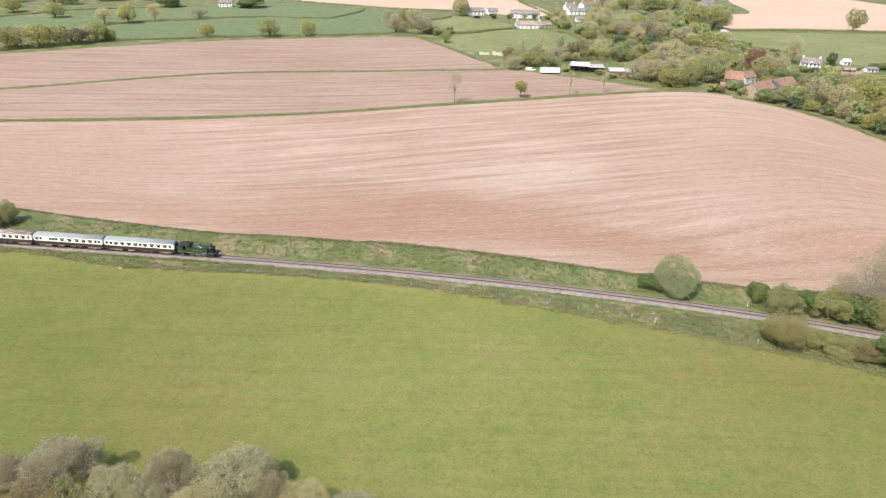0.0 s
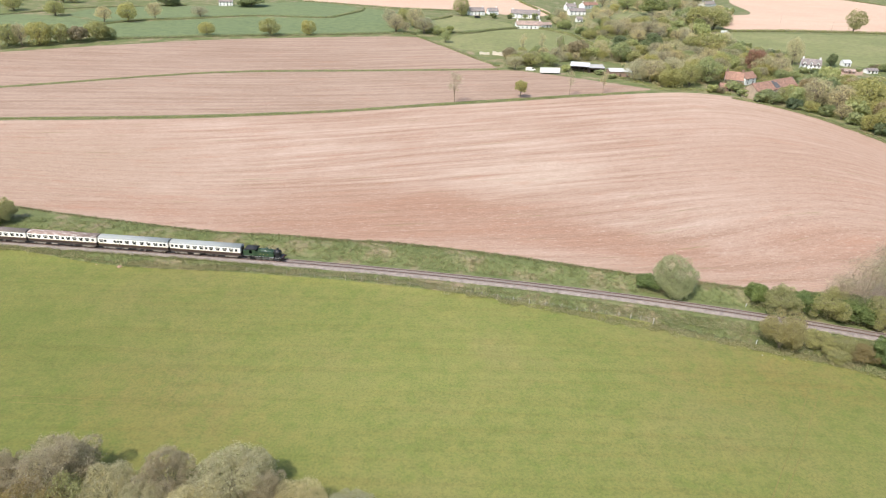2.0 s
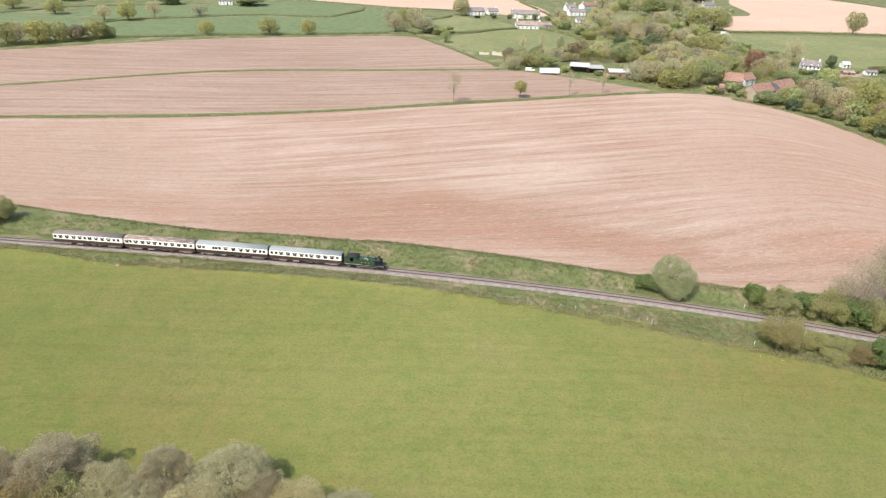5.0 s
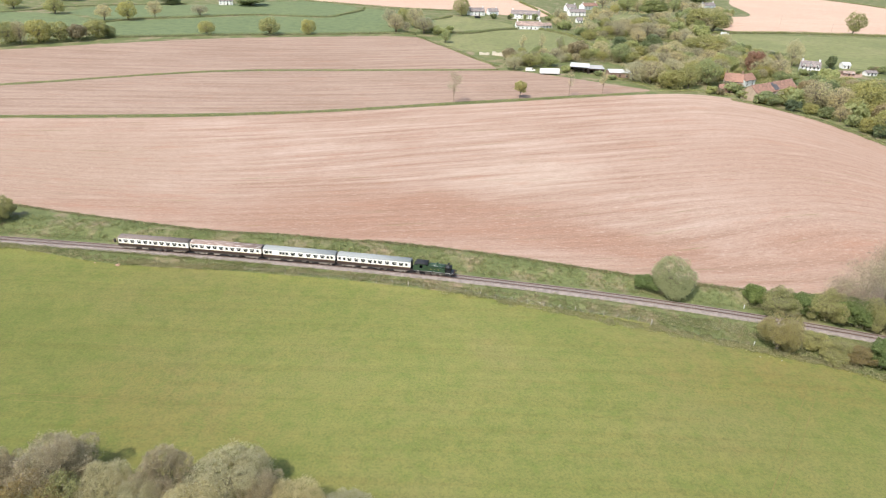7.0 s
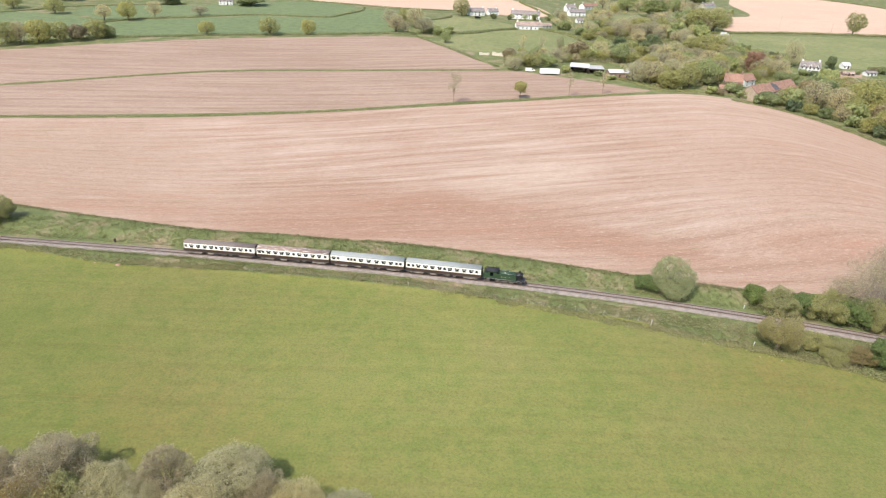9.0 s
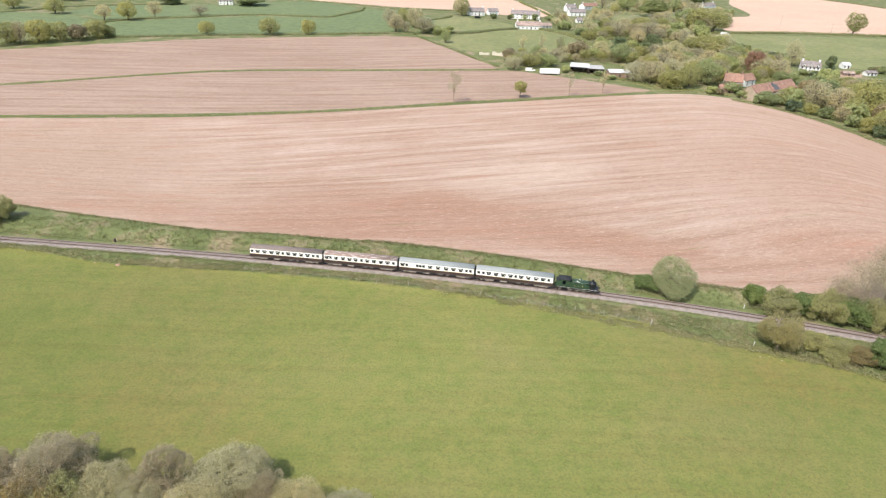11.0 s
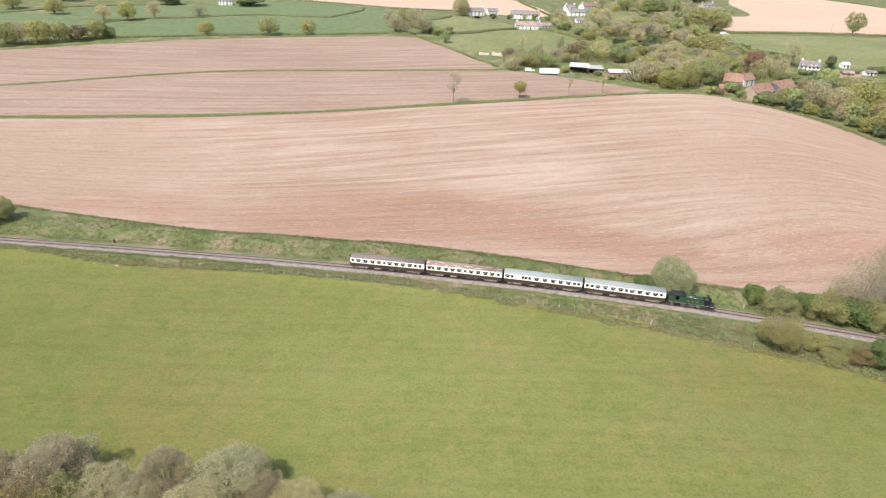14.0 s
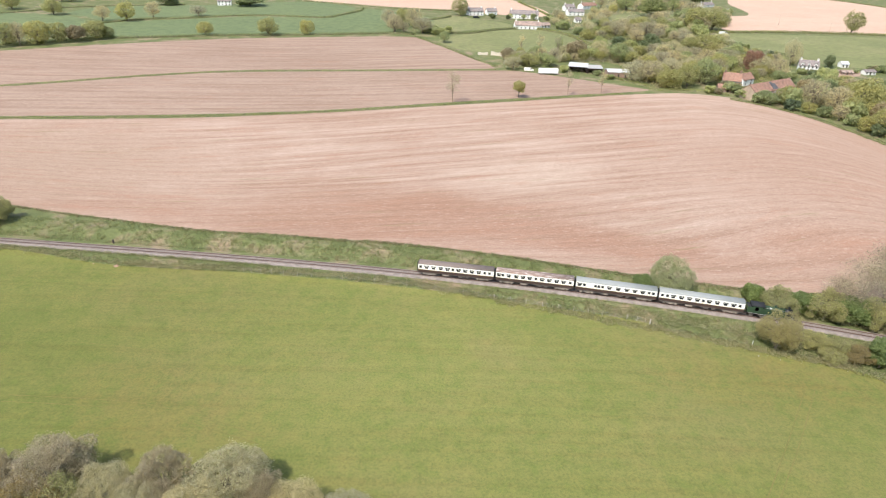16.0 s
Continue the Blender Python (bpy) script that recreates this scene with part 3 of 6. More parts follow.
def make_engine():
    """A small side-tank engine, 11.6 m long, chimney ahead; its origin 5.5 m ahead of the tail, on the rails."""
    eng = thing("steam_locomotive", "dark green side-tank steam locomotive with black smokebox", "steam locomotive")
    bm = blank()
    add_box(bm, (-5.0, -1.27, 1.18), (5.3, 1.27, 1.26), 0.02)
    add_box(bm, (-5.05, -1.22, 0.85), (-4.95, 1.22, 1.25))
    add_box(bm, (-4.9, -0.62, 0.75), (5.2, 0.62, 1.18))
    part("running_plate", bm, BLACK, eng, "black running plate and frames")
    bm = blank()
    add_tube(bm, (-1.8, 0, 2.36), (2.95, 0, 2.3), 0.79, 0.7, 28)
    for x in (-0.9, 0.4, 1.7, 2.85):
        add_tube(bm, (x - 0.04, 0, 2.33), (x + 0.04, 0, 2.33), 0.8 - 0.02 * (x + 0.9), sides=28)
    boiler = part("boiler", bm, GREEN_PAINT, eng)
    bm = blank()
    add_tube(bm, (2.95, 0, 2.28), (4.5, 0, 2.28), 0.76, sides=28)
    add_tube(bm, (4.5, 0, 2.28), (4.63, 0, 2.28), 0.69, 0.45, 28)
    add_box(bm, (3.05, -0.66, 1.2), (4.45, 0.66, 2.0), 0.05)
    smoke = part("smokebox", bm, BLACK, eng, "matt black smokebox")
    bm = blank()
    add_tube(bm, (4.63, 0.0, 2.28), (4.71, 0, 2.28), 0.05, sides=8)
    add_box(bm, (4.66, -0.02, 2.16), (4.7, 0.02, 2.41))
    part("door_dart", bm, STEEL, smoke)
    bm = blank()
    add_tube(bm, (3.8, 0, 2.95), (3.8, 0, 3.1), 0.33, 0.24, 20)
    add_tube(bm, (3.8, 0, 3.08), (3.8, 0, 3.46), 0.22, 0.25, 20)
    chimney = part("chimney", bm, BLACK, eng)
    bm = blank()
    add_tube(bm, (3.8, 0, 3.43), (3.8, 0, 3.53), 0.3, 0.3, 20)
    part("chimney_cap", bm, BLACK, chimney)
    bm = blank()
    add_tube(bm, (0.9, 0, 2.98), (0.9, 0, 3.12), 0.34, 0.26, 18)
    add_tube(bm, (0.9, 0, 3.1), (0.9, 0, 3.5), 0.23, 0.2, 18)
    part("safety_valve_cover", bm, GREEN_PAINT, eng)
    for s in (-1, 1):
        bm = blank()
        add_prism(bm, [(-1.85, 1.26), (3.0, 1.26), (3.0, 2.06), (2.9, 2.13), (1.2, 2.58), (0.9, 2.62), (-1.85, 2.62)], 1, s * 0.7, s * 1.24)
        bmesh.ops.bevel(bm, geom=[e for e in bm.edges if min(v.co.z for v in e.verts) > 2.0 and abs(abs(e.verts[0].co.y) - 1.24) < 0.01 and abs(abs(e.verts[1].co.y) - 1.24) < 0.01], offset=0.06, segments=2, affect="EDGES")
        tank = part("side_tank", bm, GREEN_PAINT, eng)
        for x in (-0.55, 0.4, 1.35):
            bm = blank()
            add_box(bm, (x - 0.09, s * 1.235, 1.88), (x + 0.09, s * 1.252, 2.05))
            part("lettering_bar", bm, YELLOW, tank, "gold bar of lettering")
        bm = blank()
        add_tube(bm, (0.6, s * 0.98, 2.6), (0.6, s * 0.98, 2.72), 0.22, sides=14)
        part("filler_lid", bm, GREEN_PAINT, tank)
        bm = blank()
        add_box(bm, (-4.95, s * 1.275 - 0.012, 1.19), (5.25, s * 1.275 + 0.012, 1.225))
        part("lining", bm, WHITE, eng, "pale lining along the running plate edge")
        bm = blank()
        add_tube(bm, (3.4, s * 1.0, 0.95), (4.45, s * 1.0, 0.95), 0.33, sides=18)
        add_box(bm, (3.45, s * 1.0 - 0.28, 1.1), (4.4, s * 1.0 + 0.28, 1.5), 0.04)
        part("cylinder", bm, BLACK, eng)
        bm = blank()
        add_tube(bm, (-1.6, s * 0.86, 2.78), (4.3, s * 0.8, 2.66), 0.025, sides=6)
        part("handrail", bm, STEEL, eng)
        bm = blank()
        add_box(bm, (-4.05, s * 1.23, 1.26), (-3.5, s * 1.27, 2.95))
        add_box(bm, (-2.75, s * 1.23, 1.26), (-1.8, s * 1.27, 3.1))
        add_box(bm, (-3.5, s * 1.225, 1.26), (-2.75, s * 1.255, 1.95))
        add_box(bm, (-4.05, s * 1.23, 2.95), (-1.8, s * 1.27, 3.2))
        part("cab_side", bm, GREEN_PAINT, eng)
        bm = blank()
        add_box(bm, (5.26, s * 0.87 - 0.1, 0.97), (5.6, s * 0.87 + 0.1, 1.17))
        add_tube(bm, (5.6, s * 0.87, 1.06), (5.7, s * 0.87, 1.06), 0.23, sides=14)
        part("buffer", bm, BLACK, eng)
        bm = blank()
        add_tube(bm, (-5.05, s * 0.87, 1.06), (-5.5, s * 0.87, 1.06), 0.1, sides=8)
        add_tube(bm, (-5.45, s * 0.87, 1.06), (-5.53, s * 0.87, 1.06), 0.23, sides=14)
        part("buffer", bm, BLACK, eng)
        bm = blank()
        for x in (-3.3, -2.5):
            add_box(bm, (x - 0.15, s * 1.1 - 0.1, 0.45), (x + 0.25, s * 1.1 + 0.12, 0.5))
            add_box(bm, (x - 0.15, s * 1.1 - 0.02, 0.45), (x - 0.1, s * 1.1 + 0.02, 1.2))
        part("step", bm, BLACK, eng)
    bm = blank()
    arc = [(1.34, 3.12), (1.28, 3.22), (1.12, 3.33), (0.8, 3.44), (0.4, 3.5), (0, 3.52)]
    add_prism(bm, arc + [(-a, z) for a, z in arc[-2::-1]], 0, -4.5, -1.45)
    for f in bm.faces:
        f.smooth = len(f.verts) == 4 and f.calc_center_median().z > 3.14
    part("cab_roof", bm, CAB_DARK, eng, "dark grey curved cab roof")
    bm = blank()
    add_box(bm, (-1.86, -1.22, 1.26), (-1.8, 1.22, 3.22))
    for y in (-0.7, 0.7):
        add_tube(bm, (-1.79, y, 2.75), (-1.76, y, 2.75), 0.2, sides=14)
    part("cab_front", bm, GREEN_PAINT, eng)
    bm = blank()
    add_box(bm, (-3.95, -1.15, 1.3), (-1.9, 1.15, 1.4))
    add_box(bm, (-2.3, -0.7, 1.4), (-1.9, 0.7, 2.5))
    part("cab_floor", bm, BLACK, eng, "dark cab interior with firebox backplate")
    bm = blank()
    add_box(bm, (-5.1, -1.24, 1.26), (-3.95, 1.24, 2.7), 0.04)
    add_box(bm, (-4.06, -1.2, 2.4), (-3.98, 1.2, 3.22))
    bunker = part("bunker", bm, GREEN_PAINT, eng)
    bm = blank()
    rng = random.Random(5)
    for _ in range(70):
        c = Vector((rng.uniform(-4.95, -4.2), rng.uniform(-1.05, 1.05), 2.6 + rng.uniform(0, 0.2)))
        bmesh.ops.create_icosphere(bm, subdivisions=1, radius=rng.uniform(0.1, 0.2), matrix=Matrix.Translation(c))
    part("coal", bm, COAL, bunker, "heap of black coal")
    bm = blank()
    add_box(bm, (5.22, -1.22, 0.82), (5.33, 1.22, 1.268))
    part("buffer_beam", bm, RED, eng, "red front buffer beam")
    sets = []
    for x, r in ((-1.55, 0.705), (0.2, 0.705), (1.95, 0.705), (-4.0, 0.485), (4.15, 0.485)):
        sets.append((wheelset(eng, x, r), r))
    for s in (-1, 1):
        bm = blank()
        add_box(bm, (-1.6, s * 0.9 - 0.03, 0.45), (2.0, s * 0.9 + 0.03, 0.55), 0.01)
        add_box(bm, (0.2, s * 0.98 - 0.03, 0.6), (3.4, s * 0.98 + 0.03, 0.7), 0.01)
        part("coupling_rod", bm, STEEL, eng, "steel coupling rod")
    # draw the whole engine out to its true length, wheels left round
    for ob in eng.children_recursive:
        if ob.name.startswith("wheelset"):
            ob.location.x = ENGINE_TAIL + (ob.location.x - ENGINE_TAIL) * ENGINE_STRETCH
        else:
            for v in ob.data.vertices:
                v.co.x = ENGINE_TAIL + (v.co.x - ENGINE_TAIL) * ENGINE_STRETCH
    return eng, sets


COACH_LOOK = [
    ("chocolate and cream railway coach and pale grey roof, behind the engine", ROOF_PALE, [-9.1, -7.9, 0.4, 8.7], [-6.5, -4.65, -2.8, -0.95, 1.75, 3.6, 5.5, 7.3]),
    ("chocolate and cream railway coach with pale roof and brake end", ROOF_PALE, [-7.75, -5.0, -4.2, -3.3, 7.9, 8.9], [-8.9, -1.6, 0.5, 2.6, 4.5, 6.4]),
    ("chocolate and cream railway coach with flaking pale roof paint", ROOF_PEELING, [-8.0, 0.36, 8.9], [-9.0, -6.5, -4.6, -2.9, -1.2, 1.9, 3.7, 5.55, 7.3]),
    ("chocolate and cream railway coach with sooty brown roof, at the tail", ROOF_BROWN, [-9.2, -0.75, 7.5, 8.7], [-7.65, -5.8, -3.9, -2.15, 0.7, 2.45, 4.2, 6.0]),
]
COACHES = [make_coach(*spec) for spec in COACH_LOOK]
tail_board = blank()
add_box(tail_board, (-9.93, -1.2, 2.15), (-9.8, -0.72, 2.75), 0.02)
part("end_panel", tail_board, WHITE, COACHES[-1][0], "white panel on the coach end")
ENGINE = make_engine()


# ---- trees ----
LEAF_OAK = mat_leaf("oak_leaf", (0.341, 0.334, 0.132), (0.449, 0.432, 0.181), (0.572, 0.532, 0.248), drift=0.14)
LEAF_GREEN = mat_leaf("fresh_leaf", (0.31, 0.345, 0.155), (0.41, 0.445, 0.21), (0.52, 0.535, 0.28), drift=0.14)
LEAF_DARK = mat_leaf("dark_leaf", (0.172, 0.208, 0.108), (0.245, 0.281, 0.144), (0.317, 0.361, 0.181))
LEAF_PALE = mat_leaf("willow_leaf", (0.47, 0.432, 0.247), (0.584, 0.539, 0.33), (0.686, 0.635, 0.426), drift=0.15)
# Bud brown, paled further so that far haze sits in the colour.
LEAF_BUD_HAZE = mat_leaf("hazed_budding_twig", (0.471, 0.413, 0.242), (0.585, 0.521, 0.316), (0.686, 0.616, 0.389), drift=0.2)
LEAF_RUST = mat_leaf("rusty_leaf", (0.319, 0.265, 0.143), (0.415, 0.347, 0.210), (0.479, 0.412, 0.268), drift=0.2)
LEAF_COPPER = mat_leaf("copper_leaf", (0.269, 0.168, 0.129), (0.347, 0.224, 0.174), (0.403, 0.269, 0.213), drift=0.2)
LEAF_PALE2 = mat_leaf("grey_willow_leaf", (0.292, 0.317, 0.178), (0.406, 0.431, 0.254), (0.507, 0.527, 0.33), drift=0.1)
LEAF_IVY = mat_leaf("ivy_leaf", (0.155, 0.205, 0.078), (0.235, 0.298, 0.114), (0.34, 0.404, 0.169), drift=0.15)
LEAF_SALLOW = mat_leaf("sallow_twig", (0.42, 0.355, 0.225), (0.55, 0.468, 0.3), (0.64, 0.56, 0.38), drift=0.1)
LEAF_AMBER = mat_leaf("amber_leaf", (0.31, 0.24, 0.10), (0.41, 0.33, 0.15), (0.49, 0.41, 0.21), drift=0.12)
LEAF_SCRUB = mat_leaf("scrub_leaf", (0.326, 0.326, 0.144), (0.439, 0.432, 0.195), (0.564, 0.54, 0.263), drift=0.1)
LEAF_GORSE = mat_leaf("yellow_leaf", (0.36, 0.305, 0.135), (0.455, 0.4, 0.18), (0.535, 0.48, 0.235), drift=0.08)
BARK = mat_plain("bark", (0.2, 0.165, 0.125), 0.95, amount=0.5, grain=5)
TWIG_WARM = mat_plain("warm_bare_twig", (0.34, 0.27, 0.185), 0.9, amount=0.4, grain=5)
TWIG = mat_plain("bare_twig", (0.3, 0.25, 0.18), 0.9, amount=0.4, grain=5)


def leaf_mesh(name, lobes, count, size, material, rng, slim=1.0, shell=0.62, lift=0.6, spread=1.1, brush=0.0):
    """Many small pointed leaf clumps, spread through the outer part of a set of lobes."""
    weights = np.array([l[3] * l[3] for l in lobes])
    pick = rng.choice(len(lobes), count, p=weights / weights.sum())
    lob = np.array(lobes)[pick]
    d = rng.normal(size=(count, 3))
    d /= np.linalg.norm(d, axis=1)[:, None]
    rad = (shell + (1 - shell) * rng.random(count) ** 0.7) * (1 + 0.07 * rng.normal(size=count))
    wave = d * np.array([5.3, 4.7, 6.1]) + lob[:, :3] * 3.1
    rad *= 1 + 0.2 * np.sin(wave[:, 0]) * np.sin(wave[:, 1] + 1.3 * wave[:, 2]) + 0.1 * np.sin(2.3 * wave[:, 1] - wave[:, 0]) * np.sin(2.1 * wave[:, 2])
    c = lob[:, :3] + d * (lob[:, 3:4] * rad[:, None]) * np.stack([np.ones(count), np.ones(count), lob[:, 4]], 1)
    if len(lobes) < 70 and shell >= 0.5:
        keep = np.ones(count, bool)
        for x, y, z, r, q in lobes:
            keep &= (((c[:, 0] - x) / r) ** 2 + ((c[:, 1] - y) / r) ** 2 + ((c[:, 2] - z) / (r * q)) ** 2 > 0.42) | (rng.random(count) < 0.12)
        c, d, count = c[keep], d[keep], int(keep.sum())
    c[:, 2] = np.maximum(c[:, 2], 0.08)
    n = d * spread + rng.normal(size=(count, 3)) * 0.5 + np.array([0, 0, lift])
    n /= np.linalg.norm(n, axis=1)[:, None]
    u = np.cross(n, rng.normal(size=(count, 3)))
    if brush:
        u = u * (1 - brush) + brush * (-d * 0.9 - np.array([0, 0, 0.9]) + 0.55 * rng.normal(size=(count, 3)))
        u -= n * (u * n).sum(1)[:, None] * 0.8
    u /= np.linalg.norm(u, axis=1)[:, None]
    v = np.cross(n, u)
    v /= np.linalg.norm(v, axis=1)[:, None]
    s = size * (0.55 + 0.9 * rng.random(count))[:, None]
    bend = n * s * 0.35
    tip = np.stack([c - u * s - bend * 0.4, c + u * s * 0.75 - v * s * slim * 0.8 - bend, c + u * s * 0.75 + v * s * slim * 0.8 + bend * 0.4], 1)
    me = bpy.data.meshes.new(name)
    me.vertices.add(count * 3)
    me.vertices.foreach_set("co", tip.reshape(-1))
    me.loops.add(count * 3)
    me.loops.foreach_set("vertex_index", np.arange(count * 3))
    me.polygons.add(count)
    me.polygons.foreach_set("loop_start", np.arange(count) * 3)
    me.update(calc_edges=True)
    me.validate()
    me.materials.append(material)
    return me


def make_lobes(rng, width, height, base, count, squash=0.85, wild=0.0):
    """Lobes that make an uneven crown: a few large ones and many at the rim."""
    out = [(0, 0, base + (height - base) * 0.5, min(width, height - base) * 0.39, 1.0)]
    for i in range(count):
        a, t = rng.random() * 6.283, rng.random() ** 0.8
        z = base + (height - base) * (0.16 + 0.7 * t)
        reach = width * 0.5 * math.sqrt(max(0.08, 1 - (2.0 * (0.16 + 0.7 * t) - 0.95) ** 2))
        r = min(width, height - base) * (0.15 + 0.13 * rng.random())
        k = max(reach - r * 0.9, 0) * (0.75 + 0.3 * rng.random() + wild * (rng.random() - 0.5))
        r *= 1 - wild * 0.6 * rng.random()
        z += wild * height * 0.14 * rng.normal()
        out.append((math.cos(a) * k, math.sin(a) * k, z, r, squash))
    return out


def trunk_mesh(rng, lobes, height, base, thick, material):
    bm = blank()
    bend = Vector((rng.normal() * 0.15, rng.normal() * 0.15, 0))
    fork = Vector((0, 0, base + (height - base) * 0.25)) + bend
    add_tube(bm, (0, 0, -0.3), (0, 0, 0.4), thick * 1.35, thick, 9)
    add_tube(bm, (0, 0, 0.35), fork, thick, thick * 0.65, 9)
    add_tube(bm, fork, (bend.x, bend.y, base + (height - base) * 0.75), thick * 0.6, thick * 0.2, 7)
    for x, y, z, r, _ in lobes[1:]:
        start = Vector((bend.x * 0.5, bend.y * 0.5, base * 0.7 + rng.random() * (height - base) * 0.3))
        end = Vector((x, y, z))
        mid = start.lerp(end, 0.5) + Vector((0, 0, 0.08 * height))
        add_tube(bm, start, mid, thick * 0.38, thick * 0.22, 4, caps=False)
        add_tube(bm, mid, end, thick * 0.22, thick * 0.05, 3, caps=False)
    return bm


def make_tree(name, label, seed, width, height, base, lobes, count, size, leaf, slim=1.0, shell=0.62, thick=None, bark=None, squash=0.85, twigs=0, wild=0.0, brush=0.0):
    """One tree or bush at the world's origin."""
    rng = np.random.default_rng(seed)
    tree = thing(name, label, "tree" if "tree" in name else "bush")
    lob = make_lobes(rng, width, height, base, lobes, squash, wild)
    part("trunk", trunk_mesh(rng, lob, height, base, thick or height * 0.028, bark or BARK), bark or BARK, tree)
    me = leaf_mesh("crown", lob, count, size, leaf, rng, slim, shell, brush=brush)
    crown = new("crown", me)
    crown.parent = tree
    crown["kind"] = "stuff"
    if twigs:
        tw = new("twig_mass", leaf_mesh("twig_mass", lob, twigs, size * 1.7, TWIG, rng, 0.05, 0.6 if wild else 0.3, brush=max(brush, 0.6)))
        tw.parent = tree
        tw["kind"] = "stuff"
    return tree


KINDS = {}


def kind(key, *args, **kw):
    tree = make_tree(*args, **kw)
    crown = next(o.data for o in tree.children if o.data.name.startswith("crown"))
    co = np.empty(len(crown.vertices) * 3)
    crown.vertices.foreach_get("co", co)
    co = co.reshape(-1, 3)
    span = np.percentile(co, 98.5, axis=0) - np.percentile(co, 1.5, axis=0)
    KINDS[key] = (tree, float(span[0] + span[1]) / 2, float(np.percentile(co[:, 2], 99)))


kind("oak", "broadleaf_tree", "spreading oak tree with fresh yellow-green spring leaves", 11, 13, 12, 0.8, 30, 6000, 0.29, LEAF_OAK)
kind("oak2", "broadleaf_tree", "rounded tree with olive spring leaves and a short trunk", 12, 12, 11, 1.2, 28, 6000, 0.29, LEAF_OAK, squash=1.0)
kind("green", "broadleaf_tree", "full green-leaved tree among hedges", 13, 11, 12, 1.5, 28, 6000, 0.29, LEAF_GREEN, squash=1.0)
kind("pale", "broadleaf_tree", "silver-green willow tree with a billowing crown", 14, 12, 11, 1.0, 30, 6000, 0.29, LEAF_PALE, slim=0.5, brush=0.5)
kind("bud", "budding_tree", "grey-brown budding tree with bare twigs", 15, 11, 12, 1.2, 28, 5200, 0.3, LEAF_BUD_HAZE, slim=0.4, shell=0.5, twigs=300, brush=0.7)
kind("rust", "broadleaf_tree", "tree in rust-tinted young leaf", 16, 10, 9, 1.0, 26, 5000, 0.31, LEAF_RUST)
kind("copper", "broadleaf_tree", "dark red copper-leaved tree", 17, 10, 12, 1.5, 26, 5000, 0.31, LEAF_COPPER)
kind("dark", "evergreen_tree", "dense dark green evergreen tree", 18, 8, 9, 0.3, 24, 7000, 0.25, LEAF_DARK)
kind("bush", "hedge_bush", "low tangled green hedge bush", 19, 6, 4, 0.1, 18, 1900, 0.29, LEAF_GREEN)
kind("darkbush", "hedge_bush", "low dark green hedge bush", 20, 6, 4, 0.1, 18, 1900, 0.29, LEAF_DARK)
kind("slim", "young_tree", "slender upright tree in thin budding leaf", 21, 6, 13, 3.0, 18, 1900, 0.12, LEAF_BUD_HAZE, slim=0.4, shell=0.3, twigs=220, thick=0.09, bark=TWIG_WARM, brush=0.8)
kind("lollipop", "young_tree", "small round-headed tree on the grass strip", 22, 6, 8, 2.4, 18, 5200, 0.18, LEAF_OAK, thick=0.18)
kind("conifer", "conifer_tree", "narrow dark conifer between village gardens", 23, 5, 12, 0.4, 14, 3000, 0.2, LEAF_DARK, squash=1.5)
kind("willow", "willow_bush", "large silver-green willow bush standing beside the railway", 24, 11, 10, 0.2, 44, 90000, 0.1, LEAF_PALE2, slim=0.7, squash=1.0, shell=0.7, brush=0.5)
kind("thicket", "scrub_bush", "tangled olive-green scrub bush on the railway verge", 25, 9, 6, 0.1, 34, 26000, 0.115, LEAF_SCRUB, slim=0.6, twigs=2500, wild=0.45, brush=0.7)
kind("ivy", "scrub_bush", "dense dark green ivy-clad bush on the verge", 26, 6, 5.5, 0.1, 26, 15000, 0.15, LEAF_IVY, slim=0.8, wild=0.35)
kind("gorse", "scrub_bush", "rounded yellow-brown bush in young leaf on the verge", 27, 10, 7, 0.1, 36, 36000, 0.105, LEAF_GORSE, slim=0.5, twigs=2500, wild=0.15, brush=0.75)
kind("ash", "bare_tree", "tall bare ash tree with fine pale twigs", 28, 12, 15, 3.0, 26, 8000, 0.1, LEAF_BUD_HAZE, slim=0.3, shell=0.2, twigs=6000, thick=0.13, bark=TWIG_WARM, brush=0.8)
kind("sallow", "budding_tree", "broad grey-brown budding tree with dense fine twigs", 29, 14, 11, 1.0, 44, 82000, 0.13, LEAF_SALLOW, slim=0.28, shell=0.55, twigs=9000, wild=0.4, brush=0.85)
kind("silver", "willow_tree", "broad pale silver-green willow tree with a billowing crown", 30, 13, 10, 0.6, 44, 82000, 0.12, LEAF_PALE, slim=0.38, shell=0.62, twigs=3000, wild=0.4, brush=0.8)
kind("amber", "scrub_bush", "amber-leaved bush under taller trees", 31, 8, 6, 0.2, 32, 26000, 0.11, LEAF_AMBER, slim=0.5, twigs=2500, wild=0.45, brush=0.7)
USED = set()


def plant(rows, seed=1, group=""):
    """Rows of plan x, y, crown width, height, kind."""
    rng = random.Random(seed)
    for x, y, w, h, key in rows:
        proto, w0, h0 = KINDS[key]
        m = pose(x, y, ground_z(x, y) - 0.05, 0, 0, rng.uniform(0, 360)) @ Matrix.Diagonal((w / w0, w / w0, h / h0, 1))
        if key not in USED:
            USED.add(key)
            proto.matrix_world = m
            ob = proto
        else:
            sx = proto.scale.copy()
            proto.scale = (1, 1, 1)
            ob = copy_thing(proto, m)
            proto.scale = sx
        if group:
            ob["group"] = group
    return rows


